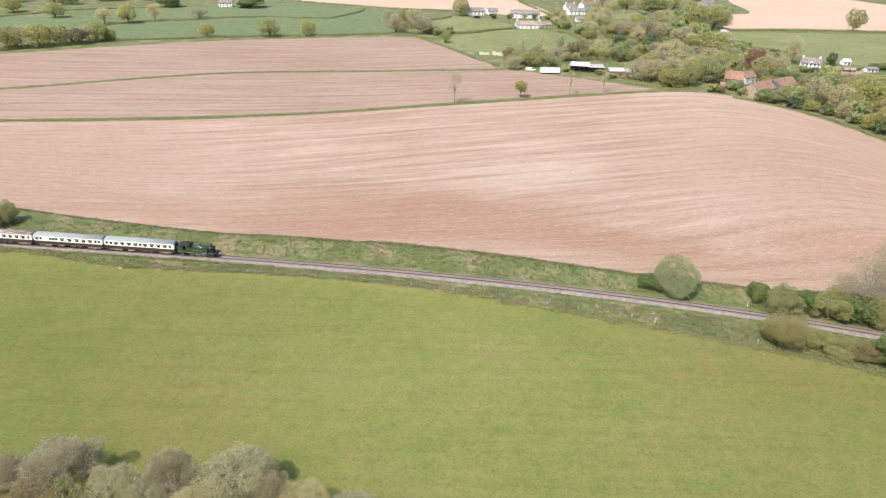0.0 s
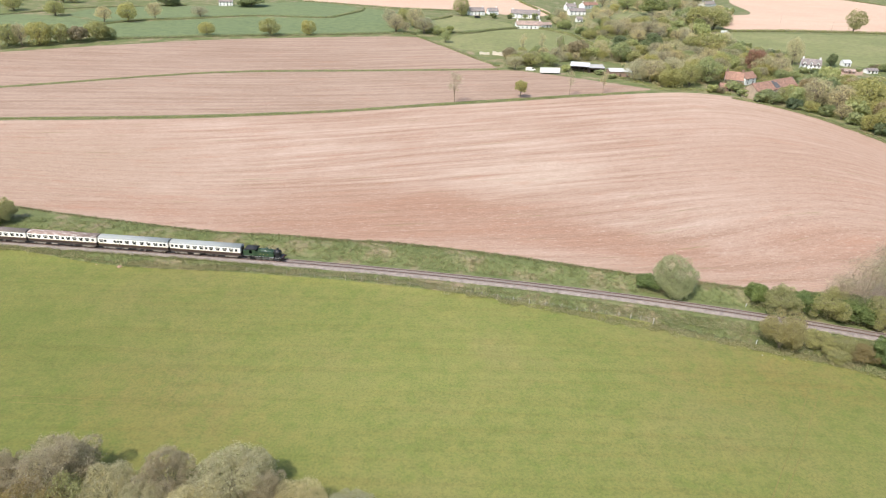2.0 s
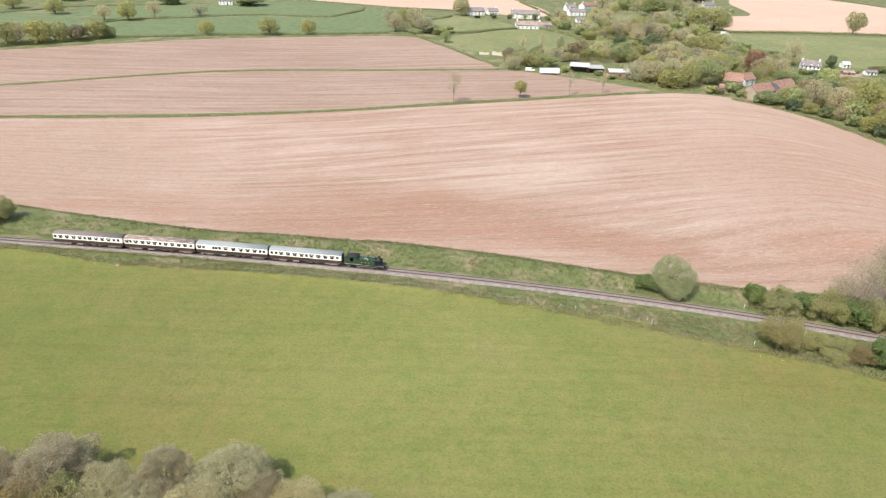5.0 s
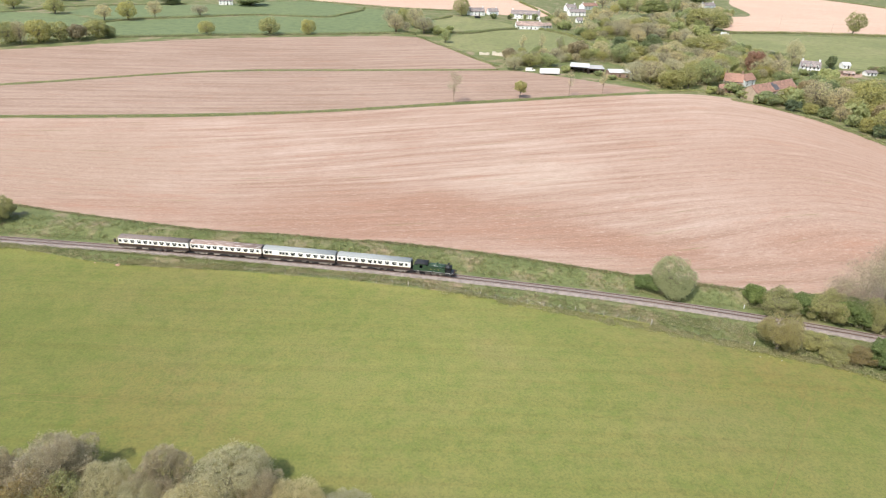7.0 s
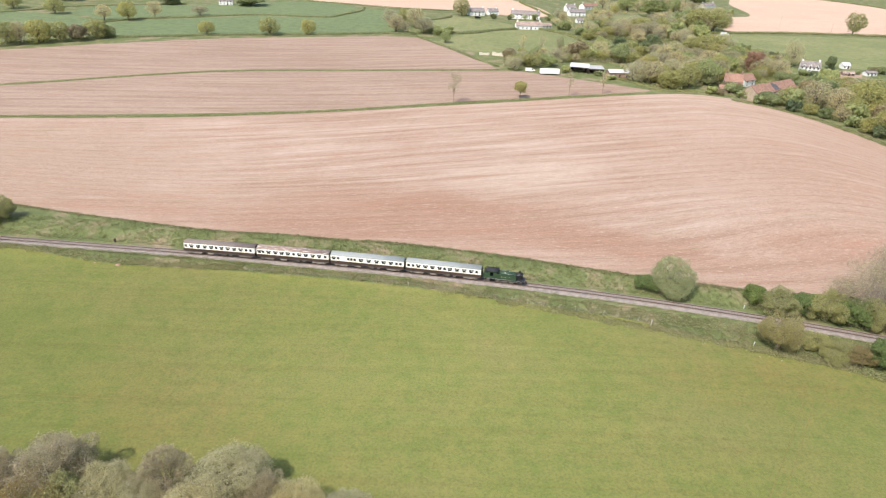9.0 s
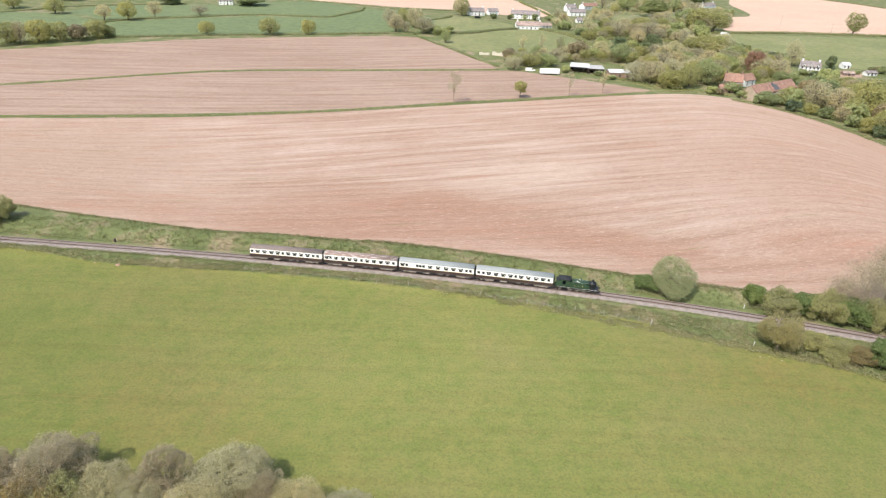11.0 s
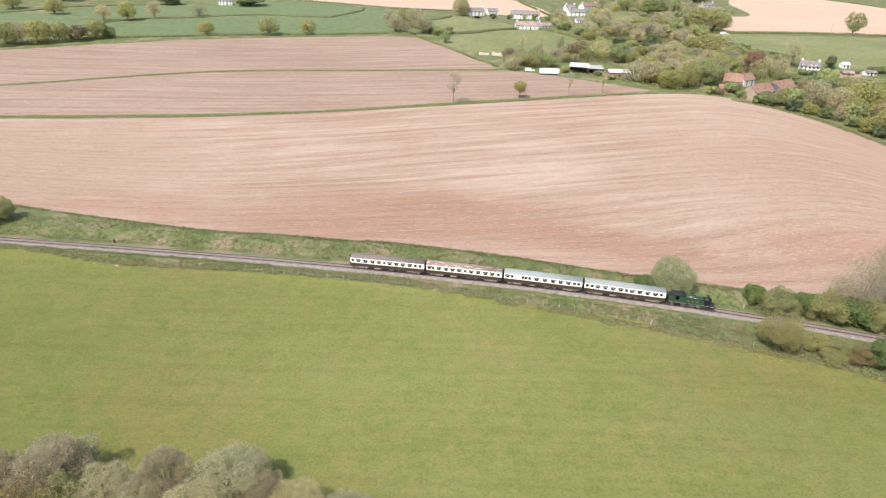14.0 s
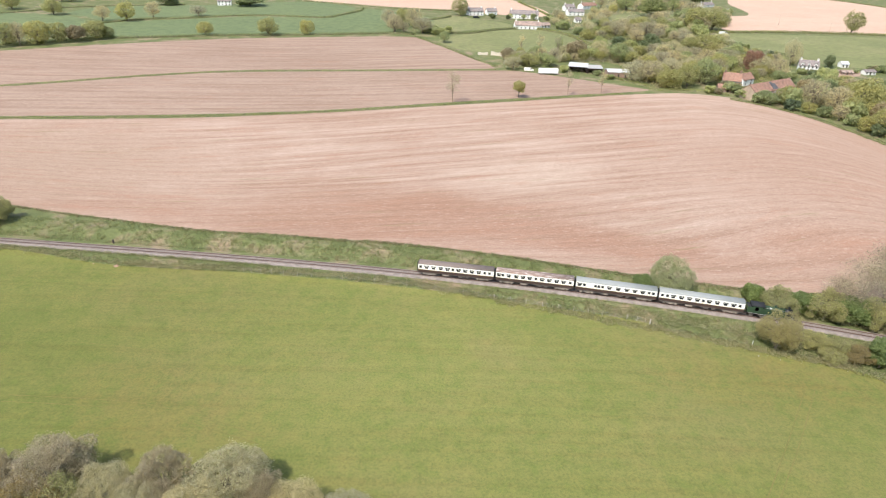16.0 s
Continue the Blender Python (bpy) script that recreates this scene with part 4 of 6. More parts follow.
plant([(-285.1, 419.4, 14.2, 14.1, "oak2"), (-269.7, 427.5, 14.5, 14.4, "oak2"), (-276.8, 420.8, 7.8, 14.5, "bud"), (-259.8, 435.1, 11.4, 12.5, "oak2"), (-250.7, 440.8, 11.5, 10.3, "rust"), (-243.4, 450.6, 13.8, 12.0, "oak2"), (-238.2, 456.0, 8.4, 7.6, "oak2"), (-178.2, 481.0, 11.0, 9.5, "oak"), (-135.1, 491.6, 14.2, 12.1, "oak"), (-108.3, 499.0, 9.9, 10.4, "oak2"), (-256.7, 527.5, 13.6, 14.0, "oak"), (-325.7, 546.1, 14.0, 11.7, "oak"), (-372.8, 567.4, 14.6, 11.2, "oak"), (-273.9, 523.1, 11.9, 11.3, "bud"), (-242.6, 544.1, 11.5, 12.7, "bud"), (-213.2, 565.3, 13.7, 8.2, "bud"), (-267.5, 634.7, 19.0, 10.1, "dark"), (-192.5, 643.7, 24.1, 11.1, "dark")], 2, "field trees")
plant([(-50.4, 542.3, 11.5, 13.6, "bud"), (-39.7, 553.5, 10.9, 12.9, "oak2"), (-43.6, 516.4, 11.8, 13.8, "bud"), (-29.6, 540.9, 13.9, 15.3, "bud"), (-21.5, 514.8, 15.6, 11.7, "bud"), (-4.2, 479.1, 7.3, 8.0, "green"), (8.9, 633.0, 14.2, 14.0, "oak2"), (356.1, 595.5, 15.2, 18.3, "oak")], 3, "field trees")
plant([(2.6, 324.4, 6.9, 15.6, "slim"), (37.6, 337.5, 5.8, 8.8, "lollipop"), (64.8, 345.0, 4.1, 13.6, "slim"), (84.2, 351.7, 4.4, 11.9, "slim")], 4, "grass strip trees")
plant([(58.5, 141.2, 9.1, 9.4, "willow"), (77.6, 137.3, 4.5, 4.9, "ivy"), (82.4, 133.9, 7.8, 6.4, "thicket"), (88.1, 133.3, 5.6, 5.5, "ivy"), (92.6, 131.3, 7.9, 7.5, "thicket"), (98.2, 129.9, 7.4, 6.3, "ivy"), (102.8, 127.9, 7.1, 7.7, "thicket"), (110.4, 126.9, 9.4, 8.7, "thicket"), (100.4, 132.0, 10.9, 14.9, "ash"), (108.3, 135.4, 11.1, 16.7, "ash"), (96.2, 134.7, 6.1, 8.2, "ash"), (76.4, 120.3, 8.5, 8.6, "gorse"), (85.3, 120.9, 6.2, 3.9, "thicket"), (91.0, 118.9, 6.4, 3.6, "thicket"), (95.6, 117.6, 5.4, 3.8, "thicket"), (92.3, 115.0, 5.4, 4.6, "amber"), (96.5, 114.4, 5.0, 7.1, "ivy"), (99.9, 110.7, 7.4, 6.2, "thicket"), (87.0, 116.2, 5.2, 2.7, "thicket"), (53.0, 143.4, 5.9, 2.5, "ivy"), (-128.0, 167.4, 6.2, 6.4, "thicket"), (-132.8, 166.1, 8.7, 7.6, "thicket")], 5, "lineside bushes")
plant([(-60.6, 72.6, 12.6, 9.8, "sallow"), (-67.4, 70.9, 7.0, 9.3, "sallow"), (-50.1, 69.9, 7.3, 6.9, "silver"), (-41.4, 71.7, 8.1, 8.8, "sallow"), (-31.4, 71.4, 10.7, 8.5, "silver"), (-26.0, 70.3, 5.4, 5.4, "sallow"), (-21.0, 67.8, 8.3, 6.0, "silver"), (-12.2, 66.6, 8.2, 5.5, "silver"), (-59.8, 66.4, 8.9, 7.4, "amber"), (-43.9, 68.0, 6.0, 6.3, "silver"), (-34.7, 65.3, 8.8, 7.7, "silver"), (-26.6, 70.0, 6.6, 7.6, "sallow"), (-56.4, 67.2, 7.8, 7.6, "thicket"), (-52.9, 64.6, 6.3, 5.7, "thicket"), (-63.5, 66.4, 6.0, 6.4, "amber")], 6, "trees below the camera")


# ---- hedges and woods ----
HEDGE_CORE = mat_plain("hedge_inside", (0.22, 0.215, 0.11), 0.95, amount=0.5, grain=2)
BRAMBLE = mat_leaf("bramble_leaf", (0.303, 0.289, 0.144), (0.392, 0.372, 0.199), (0.51, 0.461, 0.276), drift=0.1)
HEDGE_LEAF = mat_leaf("hedge_leaf", (0.204, 0.228, 0.093), (0.283, 0.308, 0.13), (0.37, 0.382, 0.172), drift=0.2)
TUFT = mat_leaf("grass_tuft", (0.22, 0.25, 0.1), (0.285, 0.302, 0.128), (0.37, 0.365, 0.18), drift=0.0)
STRAW = mat_leaf("dry_grass_tuft", (0.27, 0.22, 0.12), (0.36, 0.3, 0.175), (0.44, 0.38, 0.24), drift=0.0)


def hedge(name, label, line, width, height, leaf, thick=22, size=0.24, seed=1, gaps=0.0, core=0.5):
    """A hedge along a plan line: a rough woody core and many leaf clumps round it."""
    rng = np.random.default_rng(seed)
    pts = smooth_line(line, 1.6)
    ob = thing(name, label, "hedge", kind_of_hedges)
    bm, rings = blank(), []
    lobes = []
    for i, (x, y) in enumerate(pts):
        a, b = pts[max(i - 1, 0)], pts[min(i + 1, len(pts) - 1)]
        t = Vector((b[0] - a[0], b[1] - a[1])).normalized()
        k = (0.85 + 0.25 * rng.random()) * (0.25 if rng.random() < gaps else 1.0)
        z = ground_z(x, y)
        side = Vector((-t.y, t.x))
        ring = [bm.verts.new((x + side.x * o * width * 0.3, y + side.y * o * width * 0.3, z + h * height * core * k)) for o, h in ((-1, -0.15), (-0.8, 0.7), (0, 1), (0.8, 0.7), (1, -0.15))]
        rings.append(ring)
        lobes.append((x + rng.normal() * width * 0.08, y + rng.normal() * width * 0.08, z + height * 0.42 * k, width * 0.5 * (0.8 + 0.3 * rng.random()), height / width * k))
        lobes.append((x + rng.normal() * 0.6, y + rng.normal() * 0.6, z + height * 0.4 * k, width * 0.42, height / width * 1.2 * k))
    for a, b in zip(rings, rings[1:]):
        for i in range(4):
            bm.faces.new((a[i], a[i + 1], b[i + 1], b[i]))
    if core > 0.2:
        part("woody_core", bm, HEDGE_CORE, ob)
    leaves = new("foliage", leaf_mesh_at(lobes, int(len(pts) * 1.6 * thick * 2.9), size * 0.8, leaf, rng))
    leaves.parent = ob
    leaves["kind"] = "stuff"
    return ob


def leaf_mesh_at(lobes, count, size, leaf, rng, lift=0.6, spread=1.0):
    low = min(l[2] for l in lobes) - 4
    me = leaf_mesh("foliage", [(a, b, c - low, r, q) for a, b, c, r, q in lobes], count, size, leaf, rng, 0.7, 0.6, lift, spread)
    co = np.empty(len(me.vertices) * 3)
    me.vertices.foreach_get("co", co)
    co = co.reshape(-1, 3)
    co[:, 2] += low
    me.vertices.foreach_set("co", co.reshape(-1))
    me.update()
    return me


kind_of_hedges = "field hedges"
hedge("hedgerow", "clipped green hedge along the top of a tilled field", [(-234.5, 454.8), (-200.7, 468.1), (-164.9, 482.3), (-109.9, 496.4), (-47.5, 510.7), (-27.7, 508.7)], 2.6, 2.2, HEDGE_LEAF, 18, 0.3, 1)
hedge("hedgerow", "low green hedge between two crop fields", [(-268.7, 512.5), (-250.4, 535.5), (-219.5, 550.3), (-171.2, 578.3), (-110.2, 579.4), (-98.2, 596.3), (-84.9, 628.7), (-85.3, 652.5)], 2.2, 1.6, HEDGE_LEAF, 14, 0.3, 2)
hedge("hedgerow", "low green hedge below a tan field", [(-154.2, 705.5), (-91.5, 678.8), (-56.4, 667.5), (-0.3, 668.5)], 2.2, 1.8, HEDGE_LEAF, 14, 0.3, 3)
hedge("hedgerow", "thick hedge under trees at a field edge", [(-307.8, 402.1), (-287.0, 413.8), (-273.1, 426.9), (-255.7, 435.9), (-233.7, 457.1)], 5, 3.0, HEDGE_LEAF, 40, 0.3, 4)
hedge("hedgerow", "clipped hedge across the meadows", [(-7.6, 525.3), (13.8, 521.3), (37.3, 544.1), (54.4, 554.6)], 3, 2.2, HEDGE_LEAF, 25, 0.3, 5)
hedge("hedgerow", "clipped hedge across the meadows", [(73.4, 556.2), (91.3, 534.5), (100.0, 506.3), (107.2, 477.0)], 3, 2.4, HEDGE_LEAF, 25, 0.3, 6)
hedge("hedgerow", "low hedge beside a crop field", [(-21.3, 589.0), (-10.1, 600.5), (-0.1, 620.7)], 2.5, 2, HEDGE_LEAF, 20, 0.3, 7)
hedge("hedgerow", "thick clipped hedge below an orange field", [(221.2, 565.0), (257.4, 573.8), (306.6, 584.8), (380.5, 586.1), (434.6, 584.4)], 3.4, 2.6, HEDGE_LEAF, 30, 0.3, 8)
hedge("hedgerow", "tall clipped hedge behind the village", [(117.9, 519.8), (137.6, 518.7), (153.5, 512.2), (172.7, 510.7)], 6, 4, HEDGE_LEAF, 50, 0.3, 9)
hedge("hedgerow", "low dark hedge on the sky side of an orange field", [(551.5, 1046.9), (577.0, 999.0), (584.3, 919.1), (572.8, 781.1)], 3, 2.2, HEDGE_LEAF, 16, 0.3, 10)
hedge("hedgerow", "low hedge between crop fields", [(-386.2, 527.1), (-353.1, 562.6), (-334.8, 590.8), (-288.7, 622.1), (-253.2, 639.3)], 2.4, 1.8, HEDGE_LEAF, 12, 0.3, 11)
hedge("grass_strip", "rough green grass strip between two tilled fields", [(-224.1, 268.4), (-196.6, 271.7), (-149.1, 276.5), (-101.5, 285.1), (-52.4, 300.9), (1.7, 322.2), (62.2, 341.3), (94.6, 351.0)], 2.6, 0.5, HEDGE_LEAF, 20, 0.22, 17)
hedge("grass_strip", "thin green grass strip between two tilled fields", [(-258.1, 314.6), (-231.7, 326.5), (-196.4, 343.1), (-158.3, 362.0), (-114.7, 377.3), (-32.9, 390.1), (29.0, 399.0)], 3.4, 0.7, HEDGE_LEAF, 16, 0.22, 18)
hedge("hedgerow", "rough hedge along a lane into the village", [(-25.0, 499.2), (-3.2, 462.4), (15.8, 428.3), (29.5, 408.0)], 3, 1.2, HEDGE_LEAF, 20, 0.25, 12, 0.3)
hedge("hedgerow", "low hedge at a tilled field's corner", [(98.4, 389.8), (109.9, 374.7), (119.2, 361.4), (138.0, 360.6), (154.3, 353.4)], 3, 1.6, HEDGE_LEAF, 28, 0.25, 13, 0.2)
hedge("hedgerow", "hedge at the foot of a tilled field", [(78.2, 789.4), (88.8, 710.4), (95.1, 647.5)], 3, 2.2, HEDGE_LEAF, 20, 0.3, 14)
hedge("hedgerow", "hedge along meadow above gardens", [(203.1, 482.0), (223.6, 481.8), (241.2, 466.8)], 4, 2.4, HEDGE_LEAF, 30, 0.3, 15)
hedge("grass_strip", "fresh green grass strip at the tilled field's edge", [(153.6, 343.8), (166.4, 331.3), (178.3, 313.7), (187.5, 289.8), (193.0, 268.9), (198.2, 234.5)], 4.2, 0.7, TUFT, 48, 0.2, 16)
kind_of_hedges = "railway scrub"
hedge("bramble_scrub", "brown-green bramble scrub along the railway fence", [(x, y + 1.2) for x, y in PASTURE_TOP[12::14]], 3.4, 0.7, BRAMBLE, 80, 0.15, 21, 0.3, core=0.12)
hedge("bramble_scrub", "tall green-brown scrub hiding the rails at a bend", [(-150.0, 156.8), (-138.0, 156.0), (-129.0, 155.2), (-121.0, 153.9)], 2.6, 2.1, BRAMBLE, 90, 0.16, 27, 0.1, core=0.12)
hedge("bramble_scrub", "green-brown bramble scrub along the railway fence", [(-121.0, 154.0), (-112.0, 152.9), (-101.0, 151.1), (-90.0, 149.4), (-80.0, 148.4)], 2.6, 0.9, BRAMBLE, 80, 0.15, 28, 0.2, core=0.12)
hedge("bramble_scrub", "low green scrub beside the ballast", [(38.9, 134.1), (52.0, 131.3), (64.6, 128.4), (74.1, 125.4)], 5, 0.7, BRAMBLE, 110, 0.15, 23, 0.3, core=0.12)
hedge("bramble_scrub", "rough scrub under lineside trees", [(77.4, 136.9), (86.1, 134.4), (95.5, 131.3), (105.1, 127.3), (116.7, 122.5)], 4.5, 1.8, BRAMBLE, 70, 0.18, 25, core=0.12)
hedge("bramble_scrub", "rough scrub at the pasture's corner", [(79.0, 120.1), (85.3, 116.2), (90.6, 112.5), (98.0, 108.7)], 3.5, 1.4, BRAMBLE, 60, 0.18, 26, core=0.12)


def tufts(name, label, rule, count, size, leaf, seed):
    """Uncountable grass tufts spread over a stretch of ground."""
    rng = np.random.default_rng(seed)
    lobes = []
    while len(lobes) < count // 5:
        x, y = rule(rng)
        lobes.append((x, y, ground_z(x, y) + 0.15, 0.3 + 0.45 * rng.random(), 0.55))
    ob = new(name, leaf_mesh_at(lobes, count * 2, size * 0.85, leaf, rng, 1.3, 0.3))
    return tagged(ob, label, "grass", kind="stuff")


def beside(lo, hi, s0, s1):
    def rule(rng):
        for _ in range(50):
            s = s0 + (s1 - s0) * rng.random()
            off = lo + (hi - lo) * rng.random()
            x, y, _ = on_line(s, off)
            if noise.noise(Vector((x * 0.12, y * 0.12, 0))) > -0.55 and y > top_y(x, PASTURE_TOP) + 0.3 and y < top_y(x, BIG_LOW) - 0.3:
                break
        return x, y
    return rule


tufts("rough_grass", "rough green grass tufts on the cutting bank", beside(3.4, 13, -140, 130), 22000, 0.17, TUFT, 1)
tufts("rough_grass", "rough green grass tufts below the railway", beside(-11, -4.0, -140, 130), 13000, 0.15, TUFT, 2)
tufts("dry_grass", "straw-coloured dry grass on the cutting bank", beside(3.6, 8.0, -140, 60), 4500, 0.15, STRAW, 3)
tufts("rough_grass", "thin grass creeping over the ballast edge", beside(-3.1, -2.1, -140, 130), 3200, 0.12, TUFT, 6)


def along_top(rng):
    """A place just below the tilled field's lower edge."""
    i = int(rng.integers(0, len(BIG_LOW) - 1))
    (ax, ay), (bx, by), t = BIG_LOW[i], BIG_LOW[i + 1], rng.random()
    return ax + (bx - ax) * t, ay + (by - ay) * t - 0.2 - 1.3 * rng.random()


tufts("dry_grass", "pale dry stalks along the top of the cutting", along_top, 6800, 0.18, STRAW, 8)
tufts("rough_grass", "rank green growth along the top of the cutting", along_top, 2600, 0.2, TUFT, 9)
tufts("dry_grass", "dry stalks along the ballast edge", beside(-3.3, -2.2, -140, 130), 1800, 0.11, STRAW, 7)
tufts("rough_grass", "grass grown over the ballast shoulder", beside(-3.6, -1.9, -160, -45), 4200, 0.13, TUFT, 12)
tufts("dry_grass", "straw-coloured dry grass below the railway", beside(-7, -3.8, -60, 110), 3000, 0.15, STRAW, 4)

# village trees: the ones that stand out
plant([(184.5, 470.0, 21.6, 13.7, "oak"), (212.9, 578.4, 20.9, 18.0, "oak2"), (227.5, 582.2, 21.9, 16.1, "oak"), (233.0, 652.8, 21.5, 17.0, "bud"), (150.9, 379.3, 14.8, 14.0, "green"), (137.6, 371.0, 11.6, 12.6, "oak"), (127.0, 366.0, 13.1, 10.3, "oak2"), (117.4, 378.3, 14.7, 12.6, "bud"), (108.3, 381.3, 11.9, 10.9, "pale"), (190.2, 410.5, 10.2, 14.0, "copper"), (227.2, 436.6, 10.1, 16.4, "pale"), (221.2, 446.8, 3.4, 7.7, "conifer"), (219.3, 450.3, 4.8, 6.9, "conifer"), (214.2, 476.9, 4.4, 6.5, "conifer"), (249.9, 431.2, 6.0, 8.1, "dark")], 7, "village trees")
plant([(111.5, 432.6, 12.0, 12.3, "green"), (102.3, 452.3, 10.4, 9.8, "pale"), (84.8, 441.0, 12.2, 11.0, "rust"), (73.2, 445.6, 4.8, 13.1, "slim"), (75.1, 453.5, 4.9, 11.7, "green"), (61.4, 446.7, 4.8, 13.9, "slim"), (48.8, 447.9, 4.8, 12.4, "slim"), (37.9, 425.0, 8.5, 7.8, "rust"), (39.6, 400.6, 9.3, 8.0, "pale"), (51.2, 411.4, 12.7, 8.0, "oak"), (64.0, 413.6, 9.6, 6.8, "green"), (163.8, 553.9, 7.5, 16.9, "slim"), (202.1, 679.8, 25.4, 15.3, "dark"), (260.0, 848.1, 25.1, 14.9, "green"), (301.2, 844.9, 25.0, 14.9, "dark"), (190.6, 737.5, 21.9, 14.2, "green")], 8, "village trees")
plant([(208.4, 319.9, 15.7, 17.7, "oak"), (199.5, 285.0, 12.7, 12.2, "oak"), (198.6, 310.6, 9.8, 10.7, "oak2"), (194.0, 316.8, 11.4, 13.6, "bud"), (189.0, 330.2, 12.9, 14.0, "bud"), (181.3, 339.6, 9.6, 8.6, "oak2"), (167.4, 340.4, 8.0, 6.3, "green"), (203.5, 346.4, 9.2, 10.1, "dark"), (216.5, 347.8, 10.9, 10.6, "rust"), (229.1, 338.0, 10.6, 12.8, "dark"), (209.8, 288.0, 13.8, 15.0, "oak"), (231.7, 327.8, 15.5, 16.9, "green"), (193.7, 406.1, 11.9, 11.6, "pale"), (201.2, 399.2, 11.1, 11.4, "bud"), (194.2, 448.3, 10.3, 11.3, "green"), (168.0, 408.0, 10.7, 11.7, "oak")], 9)


def wood(outline, count, seed, kinds, low, high):
    """Trees at random places inside a plan outline, not too near one another."""
    rng = random.Random(seed)
    xs, ys = [p[0] for p in outline], [p[1] for p in outline]
    rows, tries = [], 0
    while len(rows) < count and tries < 4000:
        tries += 1
        x, y = rng.uniform(min(xs), max(xs)), rng.uniform(min(ys), max(ys))
        w = rng.uniform(low, high)
        if not inside(x, y, outline) or any(math.hypot(x - r[0], y - r[1]) < (w + r[2]) * 0.19 for r in rows):
            continue
        if any(math.hypot(x - hx, y - hy) < w * 0.4 + reach for hx, hy, reach in CLEAR):
            continue
        rows.append((x, y, w, w * rng.uniform(0.8, 1.05), rng.choice(kinds)))
    plant(rows, seed, "village trees")


# open yards that the trees keep clear of: plan x, y, radius
CLEAR = [(*p, r) for p, r in (
    ([(181.7, 366.3)][0], 15), ([(164.7, 344.8)][0], 10), ([(167.1, 374.2)][0], 10), ([(168.3, 361.1)][0], 8), ([(234.9, 427.0)][0], 18), ([(225.7, 410.4)][0], 16), ([(215.5, 393.1)][0], 8), ([(236.6, 402.2)][0], 14), ([(247.5, 403.0)][0], 14), ([(263.7, 407.1)][0], 12), ([(85.1, 405.1)][0], 14), ([(104.0, 396.4)][0], 12), ([(60.9, 395.2)][0], 11),
    ([(242.0, 388.0)][0], 9), ([(254.0, 391.0)][0], 9), ([(230.0, 393.0)][0], 7), ([(266.0, 396.0)][0], 8),
    ([(118.0, 640.0)][0], 13), ([(122.0, 682.0)][0], 13), ([(140.0, 702.0)][0], 12), ([(150.0, 722.0)][0], 12), ([(108.0, 590.0)][0], 8),
    ([(249.4, 415.1)][0], 10), ([(267.1, 411.7)][0], 6), ([(297.0, 775.7)][0], 14), ([(183.4, 632.2)][0], 18), ([(163.3, 630.5)][0], 11), ([(206.0, 645.5)][0], 11), ([(114.9, 504.9)][0], 6), ([(147.3, 489.0)][0], 8), ([(131.9, 494.8)][0], 8), ([(161.1, 493.4)][0], 14), ([(173.4, 455.2)][0], 9), ([(125.1, 502.4)][0], 8), ([(140.8, 496.4)][0], 8), ([(231.7, 567.3)][0], 5),
    ([(120.5, 679.2)][0], 9), ([(119.1, 638.3)][0], 10), ([(147.5, 718.7)][0], 9), ([(113.5, 594.2)][0], 6), ([(65.8, 599.2)][0], 13), ([(62.6, 538.5)][0], 14), ([(23.5, 620.4)][0], 9), ([(38.6, 629.4)][0], 8))]
plant([(175.9, 324.6, 7.1, 5.4, "darkbush"), (182.3, 320.1, 7.0, 5.3, "oak2"), (186.6, 313.6, 6.4, 5.3, "darkbush"), (190.5, 307.3, 7.3, 7.3, "bud"), (192.2, 298.4, 6.6, 5.5, "bush"), (193.8, 290.0, 7.4, 6.9, "oak2"), (195.8, 282.8, 6.8, 5.8, "darkbush"), (221.0, 328.5, 14.4, 12.7, "oak"), (213.3, 338.2, 10.6, 11.5, "oak2")], 29, "village trees")
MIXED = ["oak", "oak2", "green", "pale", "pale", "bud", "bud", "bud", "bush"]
wood([(120.7, 456.0), (163.3, 473.1), (203.9, 484.2), (205.9, 435.1), (177.2, 404.4), (160.6, 383.2), (123.7, 365.7), (110.0, 381.5), (106.5, 402.7)], 76, 31, MIXED, 6.5, 11.5)
wood([(167.4, 340.4), (188.9, 354.4), (206.7, 378.2), (231.3, 387.4), (264.1, 392.9), (288.8, 373.1), (209.0, 252.0), (203.0, 283.8), (197.4, 306.0), (186.0, 329.0)], 85, 32, ["oak", "oak2", "bud", "bud", "green", "rust", "dark", "bush"], 6, 11.5)
wood([(106.3, 468.7), (127.0, 542.0), (157.6, 582.0), (213.5, 634.7), (290.3, 708.3), (250.1, 607.6), (215.0, 563.6), (203.4, 488.3), (154.8, 471.8)], 78, 33, MIXED + ["dark"], 7, 13)
wood([(107.0, 692.6), (141.0, 703.3), (184.7, 809.5), (234.8, 950.5), (399.8, 1057.3), (309.2, 847.9), (243.0, 727.5), (160.7, 686.0), (101.9, 572.3), (88.2, 596.6)], 64, 34, MIXED, 8, 14)
wood([(34.4, 411.8), (41.1, 442.8), (78.9, 452.4), (113.3, 458.3), (113.4, 432.9), (101.7, 430.8), (75.3, 428.6), (47.6, 410.8)], 50, 35, MIXED + ["bush"], 4.5, 8)
wood([(120.8, 540.8), (142.6, 592.3), (202.2, 598.9), (194.1, 565.1), (146.0, 535.0), (118.1, 510.2)], 26, 43, MIXED, 6, 10)
wood([(117.5, 591.4), (154.9, 672.5), (146.8, 599.9), (124.5, 552.5), (111.4, 544.5)], 16, 44, MIXED + ["rust"], 6, 10)
